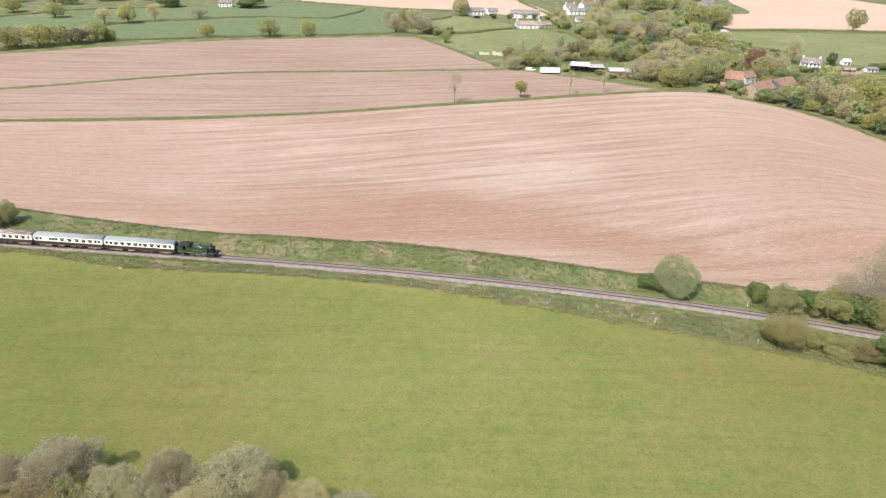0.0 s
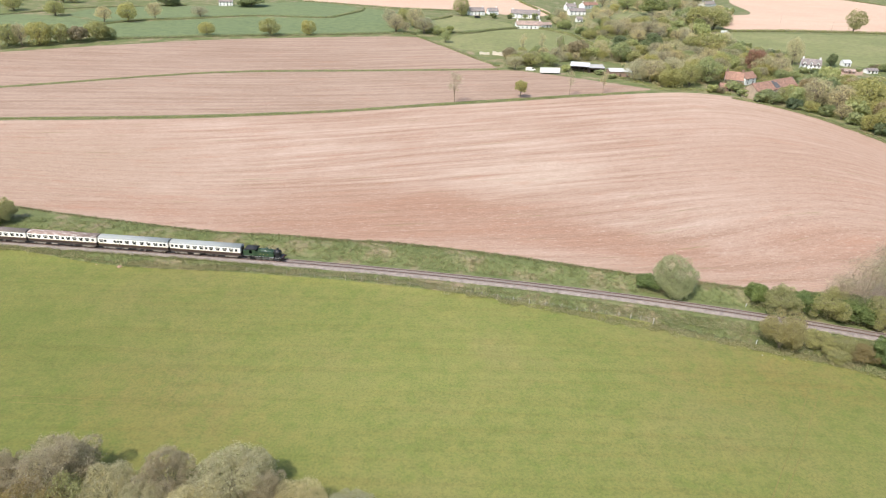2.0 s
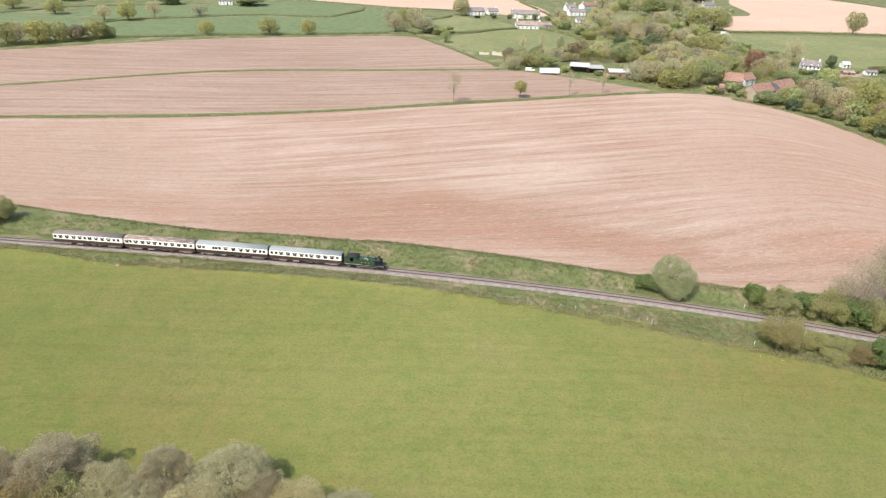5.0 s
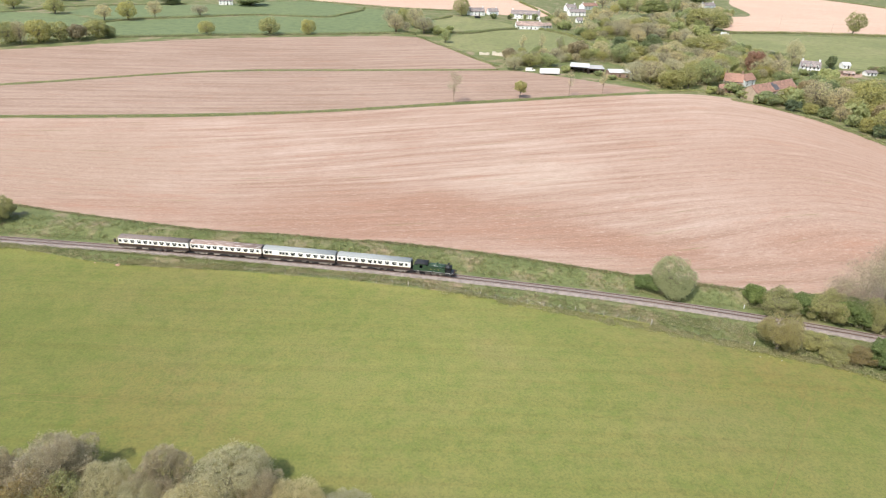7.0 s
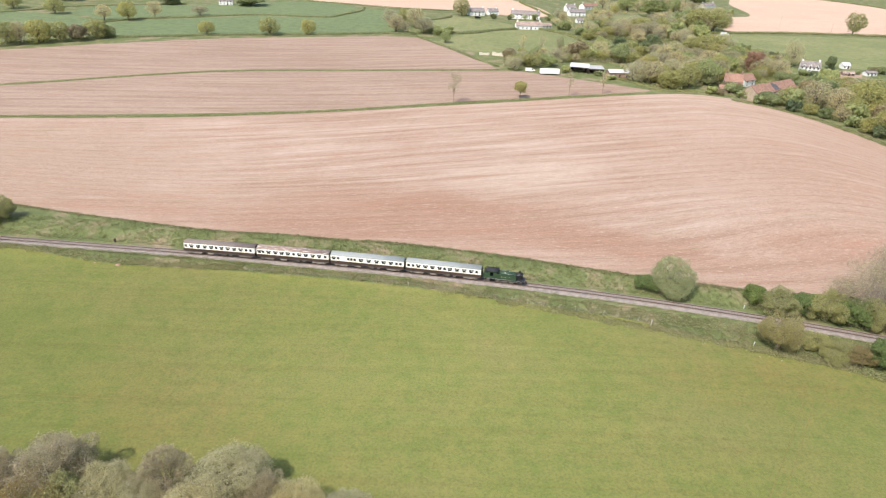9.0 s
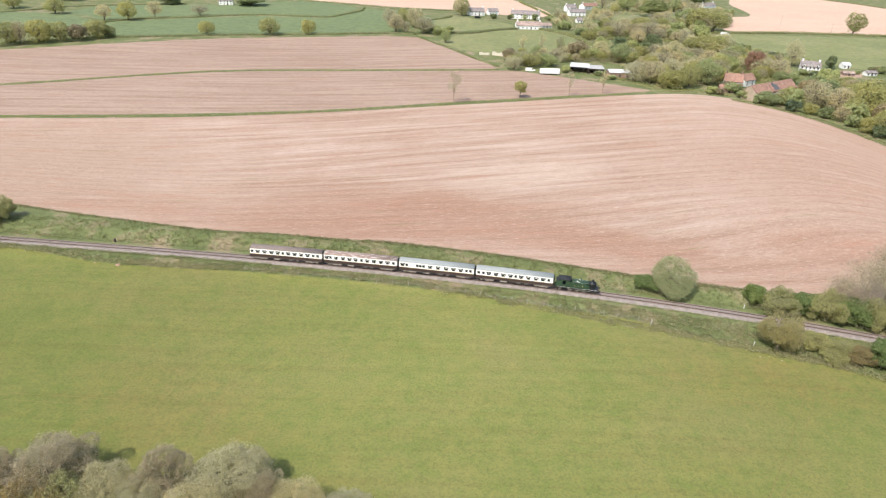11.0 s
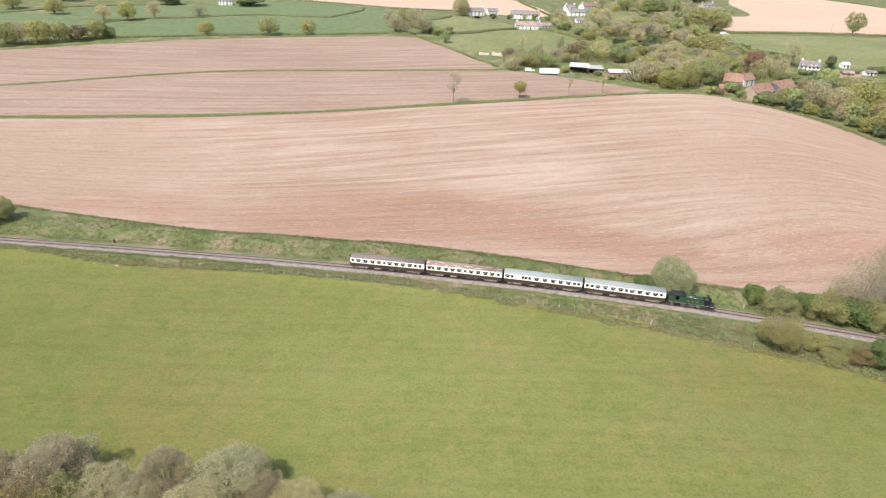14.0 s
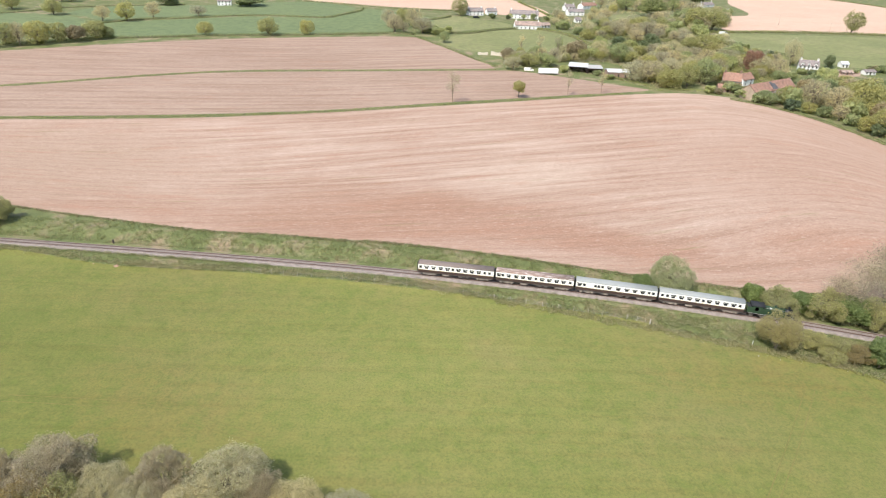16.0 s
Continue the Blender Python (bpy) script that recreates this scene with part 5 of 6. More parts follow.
wood([(100.7, 648.7), (104.9, 623.1), (106.9, 573.2), (93.1, 546.1), (84.5, 568.3)], 9, 45, ["bush", "green", "bud", "pale"], 4, 8)
wood([(-17.6, 529.0), (0.3, 541.5), (0.5, 513.4), (-10.2, 501.4)], 6, 46, ["bush", "green"], 4, 7)
wood([(96.9, 555.7), (121.0, 546.3), (119.6, 496.8), (108.9, 485.8), (102.7, 521.7)], 12, 36, MIXED, 5, 8)
wood([(177.2, 404.4), (200.5, 417.9), (219.2, 419.4), (233.0, 437.0), (224.7, 401.2), (203.1, 384.8), (185.6, 383.1)], 14, 37, MIXED, 5, 9)
wood([(197.6, 467.5), (235.3, 462.6), (236.2, 447.8), (202.7, 423.0), (190.6, 438.9)], 16, 38, MIXED, 5, 9)
wood([(-400.1, 591.6), (-354.1, 617.1), (-299.9, 647.5), (-275.3, 713.0), (-439.2, 652.6)], 12, 39, ["oak", "oak2", "bud"], 9, 13)
wood([(-47.9, 515.7), (-46.6, 551.9), (-18.4, 549.4), (-10.4, 511.4), (-23.2, 504.4)], 6, 40, ["bud", "oak2"], 7, 11)
wood([(21.1, 628.3), (52.2, 620.1), (98.1, 630.2), (93.9, 583.7), (89.3, 604.3), (51.0, 603.4)], 10, 41, ["bush", "green", "darkbush"], 4, 6)
wood([(234.6, 414.1), (246.4, 402.9), (268.2, 404.5), (278.5, 417.1), (271.7, 422.8), (253.6, 403.4)], 8, 42, ["bush", "green", "rust"], 3.5, 5.5)



def undergrowth(outline, count, leaf, seed):
    """Shrubs and briars that fill a wood's floor."""
    rng = np.random.default_rng(seed)
    xs, ys = [p[0] for p in outline], [p[1] for p in outline]
    lobes = []
    for _ in range(count * 8):
        x, y = rng.uniform(min(xs), max(xs)), rng.uniform(min(ys), max(ys))
        if len(lobes) < count and inside(x, y, outline) and all(math.hypot(x - hx, y - hy) > reach * 0.8 for hx, hy, reach in CLEAR):
            lobes.append((x, y, ground_z(x, y) + 0.5, 1.1 + 1.9 * rng.random() ** 1.5, 0.9))
    ob = new("undergrowth", leaf_mesh_at(lobes, len(lobes) * 60, 0.3, leaf, rng))
    tagged(ob, "tangled green and brown undergrowth below trees", "undergrowth", kind="stuff")


# Bud-toned shrubs carry the village's haze in their pale colour.
undergrowth([(120.7, 456.0), (163.3, 473.1), (203.9, 484.2), (205.9, 435.1), (177.2, 404.4), (160.6, 383.2), (123.7, 365.7), (110.0, 381.5), (106.5, 402.7)], 560, LEAF_BUD_HAZE, 1)
undergrowth([(156.5, 351.2), (193.3, 363.7), (206.7, 378.2), (231.3, 387.4), (264.1, 392.9), (288.8, 373.1), (204.9, 250.6), (197.8, 281.8), (192.4, 303.6), (181.6, 326.3), (166.3, 338.0)], 600, LEAF_SCRUB, 2)
undergrowth([(106.3, 468.7), (127.0, 542.0), (157.6, 582.0), (213.5, 634.7), (290.3, 708.3), (250.1, 607.6), (215.0, 563.6), (203.4, 488.3), (154.8, 471.8)], 560, LEAF_BUD_HAZE, 3)
undergrowth([(107.0, 692.6), (141.0, 703.3), (184.7, 809.5), (234.8, 950.5), (399.8, 1057.3), (309.2, 847.9), (243.0, 727.5), (160.7, 686.0), (101.9, 572.3), (88.2, 596.6)], 700, LEAF_BUD_HAZE, 4)
undergrowth([(34.4, 411.8), (41.1, 442.8), (78.9, 452.4), (113.3, 458.3), (113.4, 432.9), (101.7, 430.8), (75.3, 428.6), (47.6, 410.8)], 520, LEAF_BUD_HAZE, 5)
undergrowth([(197.6, 467.5), (235.3, 462.6), (248.0, 448.4), (224.7, 401.2), (203.1, 384.8), (185.6, 383.1), (177.2, 404.4)], 420, LEAF_SCRUB, 6)
plant([(223.0, 412.6, 4.5, 3.6, "bush"), (226.5, 411.9, 3.6, 2.6, "green"), (230.0, 412.0, 3.8, 3.0, "darkbush"), (233.5, 412.8, 3.4, 2.4, "bush"), (161.5, 371.0, 6.0, 3.6, "bush"), (165.5, 370.0, 5.0, 3.2, "rust"), (146.3, 357.2, 6.0, 4.2, "bush"), (149.8, 355.3, 4.6, 3.4, "rust"), (166.9, 338.1, 6.2, 4.4, "oak2"), (244.0, 413.0, 3.6, 2.6, "bush"), (246.5, 421.0, 3.4, 2.6, "darkbush"), (259.0, 416.0, 3.6, 2.4, "bush"), (157.8, 362.6, 6.8, 4.5, "bush"), (160.2, 359.0, 7.3, 4.4, "darkbush"), (161.3, 349.2, 7.1, 4.6, "bush"), (164.8, 337.8, 6.9, 4.7, "bush"), (169.3, 333.8, 7.9, 6.1, "green"), (177.1, 336.7, 9.0, 8.0, "oak2"), (157.0, 366.4, 5.2, 4.9, "rust"), (222.0, 410.1, 5.1, 3.4, "bush"), (227.8, 407.5, 5.0, 3.0, "darkbush"), (96.4, 385.2, 5.4, 2.7, "bush"), (70.9, 399.7, 5.6, 3.9, "bush"), (90.8, 394.2, 4.9, 2.9, "bush")], 10, "village trees")

# ---- houses ----
def mat_tiles(name, a, b, course=0.3):
    """Roof tiles: courses along the slope, blotched."""
    n = Nodes(name, 0.85, 0.25)
    c = n.coords()
    rows = n.node("ShaderNodeTexBrick", Scale=1.0, Mortar_Size=0.02, Brick_Width=0.3, Row_Height=course)
    rows.inputs["Color1"].default_value = (*a, 1)
    rows.inputs["Color2"].default_value = (*b, 1)
    rows.inputs["Mortar"].default_value = (*(v * 0.5 for v in a), 1)
    n.link(c, rows.inputs["Vector"])
    blot = n.noise(c, 0.5, 5)
    col = n.mix(0.85, rows.outputs[0], n.ramp(blot, [(0.32, (0.55, 0.56, 0.58)), (0.5, G3(0.95)), (0.68, (1.2, 1.12, 1.05))]), "MULTIPLY")
    return n.done(col)


TILE_RED = mat_tiles("red_roof_tile", (0.32, 0.18, 0.13), (0.41, 0.25, 0.185))
# Brown tile and grey slate, lifted to hold distance haze in their tones.
TILE_BROWN = mat_tiles("brown_roof_tile", (0.36, 0.265, 0.22), (0.46, 0.35, 0.295))
SLATE = mat_tiles("grey_slate", (0.25, 0.215, 0.2), (0.34, 0.29, 0.27))
SLATE_DARK = mat_tiles("dark_slate", (0.1, 0.1, 0.105), (0.15, 0.15, 0.155))
TIN = mat_plain("pale_sheet_roof", (0.58, 0.58, 0.57), 0.6, amount=0.2)
TIN_GREY = mat_plain("grey_sheet_roof", (0.43, 0.41, 0.385), 0.65, amount=0.25)
RENDER_WHITE = mat_plain("white_render", (0.85, 0.84, 0.8), 0.8, amount=0.1)
STONE = mat_plain("tan_stone_wall", (0.38, 0.3, 0.22), 0.9, amount=0.35)
BRICK = mat_plain("red_brick_wall", (0.32, 0.22, 0.165), 0.9, amount=0.3)
TIMBER = mat_plain("dark_timber", (0.07, 0.055, 0.045), 0.85, amount=0.3)
RUBBER = mat_plain("black_tyre", (0.02, 0.02, 0.02), 0.9)


def frame_of(xa, ya, xb, yb):
    """A building's pose from the foot of its front wall, and the wall's length. x along the front, y to the back."""
    length, turn = math.hypot(xb - xa, yb - ya), math.degrees(math.atan2(yb - ya, xb - xa))
    return pose(xa, ya, min(ground_z(xa, ya), ground_z(xb, yb)) - 0.1, 0, 0, turn), length


def gable_roof(thing_ob, x0, x1, y0, y1, eaves, ridge, material, over=0.3, name="roof"):
    yc = (y0 + y1) / 2
    bm = blank()
    t = 0.16
    k = (ridge - eaves) / (yc - y0)
    a, b = (y0 - over, eaves - over * k), (y1 + over, eaves - over * k)
    add_prism(bm, [a, (yc, ridge), b, (b[0], b[1] + t), (yc, ridge + t * 1.3), (a[0], a[1] + t)], 0, x0 - over, x1 + over)
    return part(name, bm, material, thing_ob)


def walls(thing_ob, x0, x1, y0, y1, eaves, ridge, material, name="wall"):
    yc = (y0 + y1) / 2
    bm = blank()
    add_prism(bm, [(y0, 0), (y1, 0), (y1, eaves), (yc, ridge), (y0, eaves)], 0, x0, x1)
    return part(name, bm, material, thing_ob)


def window(thing_ob, x, y, z, w, h, nose=-1, material=None):
    """A window in a wall that faces along y: frame, sill and pane."""
    bm = blank()
    add_box(bm, (x - w / 2 - 0.07, y - 0.04, z - 0.07), (x + w / 2 + 0.07, y + 0.04, z + h + 0.07))
    win = part("window", bm, WHITE, thing_ob)
    bm = blank()
    add_box(bm, (x - w / 2, y - 0.06, z), (x + w / 2, y + 0.06, z + h))
    part("pane", bm, GLASS, win)
    bm = blank()
    add_box(bm, (x - w / 2 - 0.1, y - 0.12, z - 0.14), (x + w / 2 + 0.1, y + 0.05, z - 0.06))
    part("sill", bm, STONE, win)


def chimney(thing_ob, x, y, top, material):
    bm = blank()
    add_box(bm, (x - 0.45, y - 0.35, top - 2.0), (x + 0.45, y + 0.35, top), 0.03)
    add_box(bm, (x - 0.52, y - 0.42, top - 0.25), (x + 0.52, y + 0.42, top - 0.1))
    stack = part("chimney", bm, material, thing_ob)
    for dx in (-0.2, 0.2):
        bm = blank()
        add_tube(bm, (x + dx, y, top), (x + dx, y, top + 0.4), 0.13, 0.1, 10)
        part("chimney_pot", bm, BRICK, stack)


def house(label, ends, depth, eaves, ridge, wall_mat, roof_mat, bays=4, stacks=(0.03, 0.97), dormers=0, stack_mat=None, name="house"):
    m, length = frame_of(*ends)
    eaves, ridge, depth = eaves * 0.93, ridge * 0.97, depth * 1.1
    ob = thing(name, label, "house", "village houses", m)
    walls(ob, 0, length, 0, depth, eaves, ridge, wall_mat)
    gable_roof(ob, 0, length, 0, depth, eaves, ridge, roof_mat)
    for s in stacks:
        chimney(ob, length * s + (0.5 if s < 0.5 else -0.5), depth / 2, ridge + 1.3, stack_mat or wall_mat)
    rows = (0.8, 2.75) if eaves > 3.85 else (0.8,)
    for i in range(bays):
        x = length * (i + 0.5) / bays
        for z in rows:
            if z == rows[0] and i == bays // 2:
                bm = blank()
                add_box(bm, (x - 0.5, -0.06, 0.1), (x + 0.5, 0.05, 2.1))
                part("door", bm, TIMBER, ob)
            else:
                window(ob, x, -0.0, z, 0.85, 0.95)
    for i in range(dormers):
        x = length * (i + 0.5) / dormers
        bm = blank()
        add_prism(bm, [(x - 0.9, eaves - 0.3), (x + 0.9, eaves - 0.3), (x + 0.9, eaves + 0.9), (x, eaves + 1.7), (x - 0.9, eaves + 0.9)], 1, -0.05, depth * 0.4)
        dormer = part("dormer", bm, wall_mat, ob)
        bm = blank()
        add_prism(bm, [(x - 1.1, eaves + 0.75), (x, eaves + 1.72), (x + 1.1, eaves + 0.75), (x + 1.1, eaves + 0.9), (x, eaves + 1.9), (x - 1.1, eaves + 0.9)], 1, -0.3, depth * 0.45)
        part("dormer_roof", bm, roof_mat, dormer)
        bm = blank()
        add_box(bm, (x - 0.4, -0.09, eaves), (x + 0.4, -0.03, eaves + 0.8))
        part("dormer_pane", bm, GLASS, dormer)
    bm = blank()
    for y in (-0.38, depth + 0.38):
        add_tube(bm, (-0.2, y, eaves - 0.3), (length + 0.2, y, eaves - 0.3), 0.06, sides=6)
    part("gutter", bm, TIMBER, ob)
    return ob


house("white rendered cottage with slate roof and three gabled dormers", (224.5, 419.8, 235.1, 415.7), 6.5, 4.4, 7.2, RENDER_WHITE, SLATE, 5, dormers=3)
house("white farmhouse with mottled red tile roof", (159.6, 376.1, 168.9, 373.0), 7, 3.6, 7.4, RENDER_WHITE, TILE_RED, 4, stack_mat=BRICK)
house("low brick outhouse with a mossy red tile roof", (151.8, 361.4, 158.6, 360.0), 5, 2.2, 4.0, BRICK, TILE_RED, 2, stacks=(), name="outbuilding")
house("white farmhouse wing with red tile roof", (170.9, 374.6, 179.8, 381.0), 6, 4.2, 7.0, RENDER_WHITE, TILE_RED, 2, stacks=(0.1,), stack_mat=BRICK)
house("long white cottage row with grey slate roof", (54.7, 625.0, 81.2, 622.5), 7, 4.6, 7.6, RENDER_WHITE, SLATE, 7)
house("long white house with brown tile roof paled by haze", (53.9, 554.5, 74.9, 556.5), 7, 3.4, 6.2, RENDER_WHITE, TILE_BROWN, 6)
house("low white outbuilding with pink-brown roof", (76.6, 563.3, 85.0, 568.4), 5, 2.6, 4.4, RENDER_WHITE, TILE_BROWN, 3, stacks=())
house("white house with dark slate roof beyond the meadow", (17.0, 635.9, 31.1, 640.8), 7, 4.2, 7.0, RENDER_WHITE, SLATE, 4)
house("small white house with grey roof beyond the meadow", (35.2, 646.8, 44.6, 649.7), 6, 3.6, 6.2, RENDER_WHITE, SLATE, 3, stacks=(0.9,))
house("white house with slate roof in the upper village", (119.0, 702.1, 129.6, 705.6), 7, 4.4, 7.0, RENDER_WHITE, SLATE, 3)
house("white house with grey roof in the upper village", (114.5, 656.4, 130.6, 660.1), 7, 4.2, 6.6, RENDER_WHITE, SLATE, 4)
house("white house with pink-brown tile roof in the upper village", (142.4, 730.1, 160.1, 745.1), 7, 4.2, 6.8, RENDER_WHITE, TILE_RED, 4)
house("small white gabled cottage among trees", (112.8, 604.9, 118.0, 605.7), 5, 2.6, 4.6, RENDER_WHITE, SLATE, 2, stacks=())
house("cream bungalow with slate roof below the orange field", (299.4, 808.1, 317.7, 821.2), 7, 3.0, 5.8, RENDER_WHITE, SLATE, 3)
house("low white bungalow with flat grey roof", (290.4, 750.6, 317.4, 765.0), 6, 2.4, 3.2, RENDER_WHITE, TIN_GREY, 5, stacks=())
house("white farmhouse beside dark evergreens", (-222.9, 642.2, -210.8, 644.9), 7, 4.4, 7.2, RENDER_WHITE, SLATE, 4)
house("low brick outbuilding with red roof", (236.6, 408.1, 242.3, 407.0), 4, 1.6, 2.7, BRICK, TILE_BROWN, 3, stacks=(), name="outbuilding")
house("low brick outbuilding with red roof", (248.5, 412.0, 255.0, 410.9), 4, 1.6, 2.6, BRICK, TILE_BROWN, 3, stacks=(), name="outbuilding")
house("low white shed with dark roof", (262.7, 411.4, 269.7, 411.9), 4, 2.2, 3.2, RENDER_WHITE, SLATE, 3, stacks=(), name="shed")
house("small white greenhouse-like shed in a garden", (258.7, 431.7, 263.6, 432.0), 4, 2.6, 4.0, RENDER_WHITE, TIN, 2, stacks=(), name="shed")


def long_barn():
    m, length = frame_of(163.8, 341.2, 195.6, 363.9)
    ob = thing("stone_barn", "long stone barn with orange tile roof and a grey slate patch", "barn", "", m)
    walls(ob, 0, length, 0, 9, 4.4, 8.0, STONE)
    gable_roof(ob, 0, length * 0.5, 0, 9, 4.4, 8.0, TILE_RED)
    gable_roof(ob, length * 0.5 + 0.66, length, 0, 9, 4.55, 8.15, TILE_RED)
    bm = blank()
    add_prism(bm, [(0.2, 4.78), (4.1, 7.9), (4.1, 8.02), (0.2, 4.92)], 0, length * 0.45, length * 0.57)
    part("slate_patch", bm, SLATE_DARK, ob, "dark grey slate patch let into the tiles")
    bm = blank()
    add_prism(bm, [(-0.25, 4.2), (4.5, 8.7), (9.25, 4.2), (9.25, 0.0), (-0.25, 0.0)], 0, length + 0.05, length + 0.5)
    part("gable_parapet", bm, STONE, ob, "stone gable raised above the tiles")
    bm = blank()
    add_box(bm, (length * 0.44, -4.2, 0), (length * 0.64, 0.1, 2.6))
    part("porch_wall", bm, STONE, ob)
    bm = blank()
    add_prism(bm, [(length * 0.43, 2.55), (length * 0.54, 4.6), (length * 0.65, 2.55), (length * 0.65, 2.75), (length * 0.54, 4.85), (length * 0.43, 2.75)], 1, -4.5, 1.5)
    part("porch_roof", bm, SLATE, ob)
    # Dark slabs on the wall give the shade inside the open bays.
    for i in range(4):
        x = length * (0.05 + 0.1 * i)
        bm = blank()
        add_box(bm, (x, -0.05, 0.2), (x + 2.0, 0.1, 3.0))
        part("doorway", bm, TIMBER, ob, "dark panel standing for a shaded open bay")
        bm = blank()
        add_box(bm, (x + 2.1, -0.15, 0), (x + 2.4, 0.15, 3.5))
        part("post", bm, WHITE, ob)
    bm = blank()
    add_box(bm, (length * 0.75, -0.05, 2.2), (length * 0.95, 0.08, 3.3))
    part("doorway", bm, TIMBER, ob, "dark panel standing for a shaded open bay")
    return ob


long_barn()


def open_barn(label, ends, depth, low, high, roof_mat, bays, wall_mat):
    m, length = frame_of(*ends)
    ob = thing("open_barn", label, "barn", "farm barns", m)
    bm = blank()
    add_prism(bm, [(-0.6, low), (depth + 0.3, high), (depth + 0.3, high + 0.15), (-0.6, low + 0.18)], 0, -0.4, length + 0.4)
    part("roof", bm, roof_mat, ob)
    bm = blank()
    add_box(bm, (0, depth - 0.2, 0), (length, depth, high - 0.02))
    part("back_wall", bm, wall_mat, ob)
    for x in (0, length - 0.2):
        bm = blank()
        add_box(bm, (x, 0, 0), (x + 0.2, depth - 0.2, low))
        part("side_wall", bm, wall_mat, ob)
    for i in range(bays + 1):
        x = (length - 0.25) * i / bays
        bm = blank()
        add_box(bm, (x, -0.1, 0), (x + 0.25, 0.15, low + 0.02))
        part("post", bm, TIMBER, ob)
    return ob


open_barn("open-fronted farm barn with a pale sheet roof", (73.8, 400.2, 84.5, 397.6), 9, 3.7, 4.6, TIN, 4, TIMBER)
open_barn("open-fronted farm barn with a pale sheet roof", (85.2, 397.7, 94.2, 397.7), 8, 3.2, 3.9, TIN_GREY, 3, BRICK)
house("brick farm building with a pale grey sheet roof", (95.9, 389.4, 108.6, 389.8), 8, 3.5, 4.5, BRICK, TIN, 3, stacks=(), name="farm_building")


def wheel_on(ob, x, y, r=0.48):
    bm = blank()
    add_tube(bm, (x, y - 0.14, r), (x, y + 0.14, r), r, sides=16)
    w = part("wheel", bm, RUBBER, ob)
    bm = blank()
    add_tube(bm, (x, y - 0.15, r), (x, y + 0.15, r), r * 0.5, sides=12)
    part("hub", bm, STEEL, w)


def trailer():
    m, length = frame_of(54.5, 390.0, 66.2, 391.1)
    ob = thing("lorry_trailer", "long white box trailer parked at the field edge", "trailer", "", m)
    bm = blank()
    add_box(bm, (0, 0, 1.0), (length, 2.5, 3.7), 0.06)
    part("box", bm, WHITE, ob)
    bm = blank()
    add_box(bm, (0.2, 0.5, 0.75), (length - 0.2, 2.0, 1.0))
    part("chassis", bm, BLACK, ob)
    for x in (length - 1.2, length - 2.4):
        for y in (0.3, 2.2):
            wheel_on(ob, x, y)
    for y in (0.6, 1.9):
        bm = blank()
        add_box(bm, (1.5, y - 0.06, 0.0), (1.65, y + 0.06, 0.8))
        part("landing_leg", bm, STEEL, ob)


def van(label, ends, paint):
    m, length = frame_of(*ends)
    ob = thing("van", label, "van", "parked vans", m)
    bm = blank()
    add_prism(bm, [(0, 0.4), (length, 0.4), (length, 1.15), (length - 0.9, 1.3), (length - 1.6, 2.1), (0.1, 2.15)], 1, 0, 1.9)
    part("body", bm, paint, ob)
    bm = blank()
    add_prism(bm, [(length - 0.98, 1.32), (length - 1.6, 2.02), (length - 2.4, 2.02), (length - 2.4, 1.32)], 1, -0.015, 1.915)
    part("cab_window", bm, GLASS, ob)
    for x in (0.9, length - 0.9):
        for y in (0.12, 1.78):
            wheel_on(ob, x, y, 0.33)


trailer()
van("cream van parked by the hedge", (46.6, 397.3, 52.3, 398.2), CREAM)
van("white van on the lane beside a hedge", (226.6, 560.2, 233.3, 561.6), WHITE)
van("dark car-like van outside the white house", (21.2, 615.4, 26.5, 617.0), BLACK)


def ruin():
    for ends, h in (((19.2, 440.9, 26.0, 440.2), 1.8), ((27.9, 440.5, 35.4, 438.2), 2.6)):
        m, length = frame_of(*ends)
        ob = thing("stone_wall", "pale roofless stone wall beside the meadow", "wall", "", m)
        for a, b, top in ((0, 0.3, h), (0.3, 0.7, h * 0.8), (0.7, 1.0, h * 0.95)):
            bm = blank()
            add_box(bm, (length * a, 0, 0), (length * b - 0.02, 0.5, top), 0.04)
            part("wall_length", bm, RENDER_STONE, ob)


RENDER_STONE = mat_plain("pale_stone", (0.6, 0.53, 0.43), 0.9, amount=0.25)
ruin()

# ---- faint wheel lines across the pasture ----
WORN = mat_grass("worn_grass", (0.158, 0.15, 0.047), (0.172, 0.158, 0.052), (0.186, 0.162, 0.058), 0.2, 1.5, 0.02)
for line in ([(78.2, 105.9), (72.0, 96.8), (65.3, 87.2), (60.1, 80.2), (53.9, 71.7)], [(76.1, 105.8), (69.7, 96.6), (63.0, 87.1), (57.9, 80.1), (51.7, 71.6)],
             [(-82.1, 93.7), (-69.5, 93.3), (-56.0, 92.2), (-44.4, 89.0), (-34.7, 85.7), (-29.5, 83.7)], [(-82.1, 95.6), (-69.2, 95.2), (-55.3, 94.1), (-43.6, 90.9), (-33.9, 87.5), (-28.7, 85.4)],
             [(-81.7, 113.6), (-67.7, 112.1), (-54.7, 109.5), (-41.6, 105.6)]):
    bm, last = blank(), None
    for (ax, ay), (bx, by) in zip(smooth_line(line, 1.5), smooth_line(line, 1.5)[1:]):
        t = Vector((bx - ax, by - ay)).normalized() * (0.1 + 0.07 * noise.noise(Vector((ax, ay, 0))))
        pair = [bm.verts.new((ax - t.y * s, ay + t.x * s, ground_z(ax, ay) + 0.035)) for s in (-1, 1)]
        if last:
            bm.faces.new((last[0], last[1], pair[1], pair[0]))
        last = pair
    tagged(mesh_object("wheel_track", bm, WORN), "faint worn wheel track in the pasture grass", "track", kind="structure")

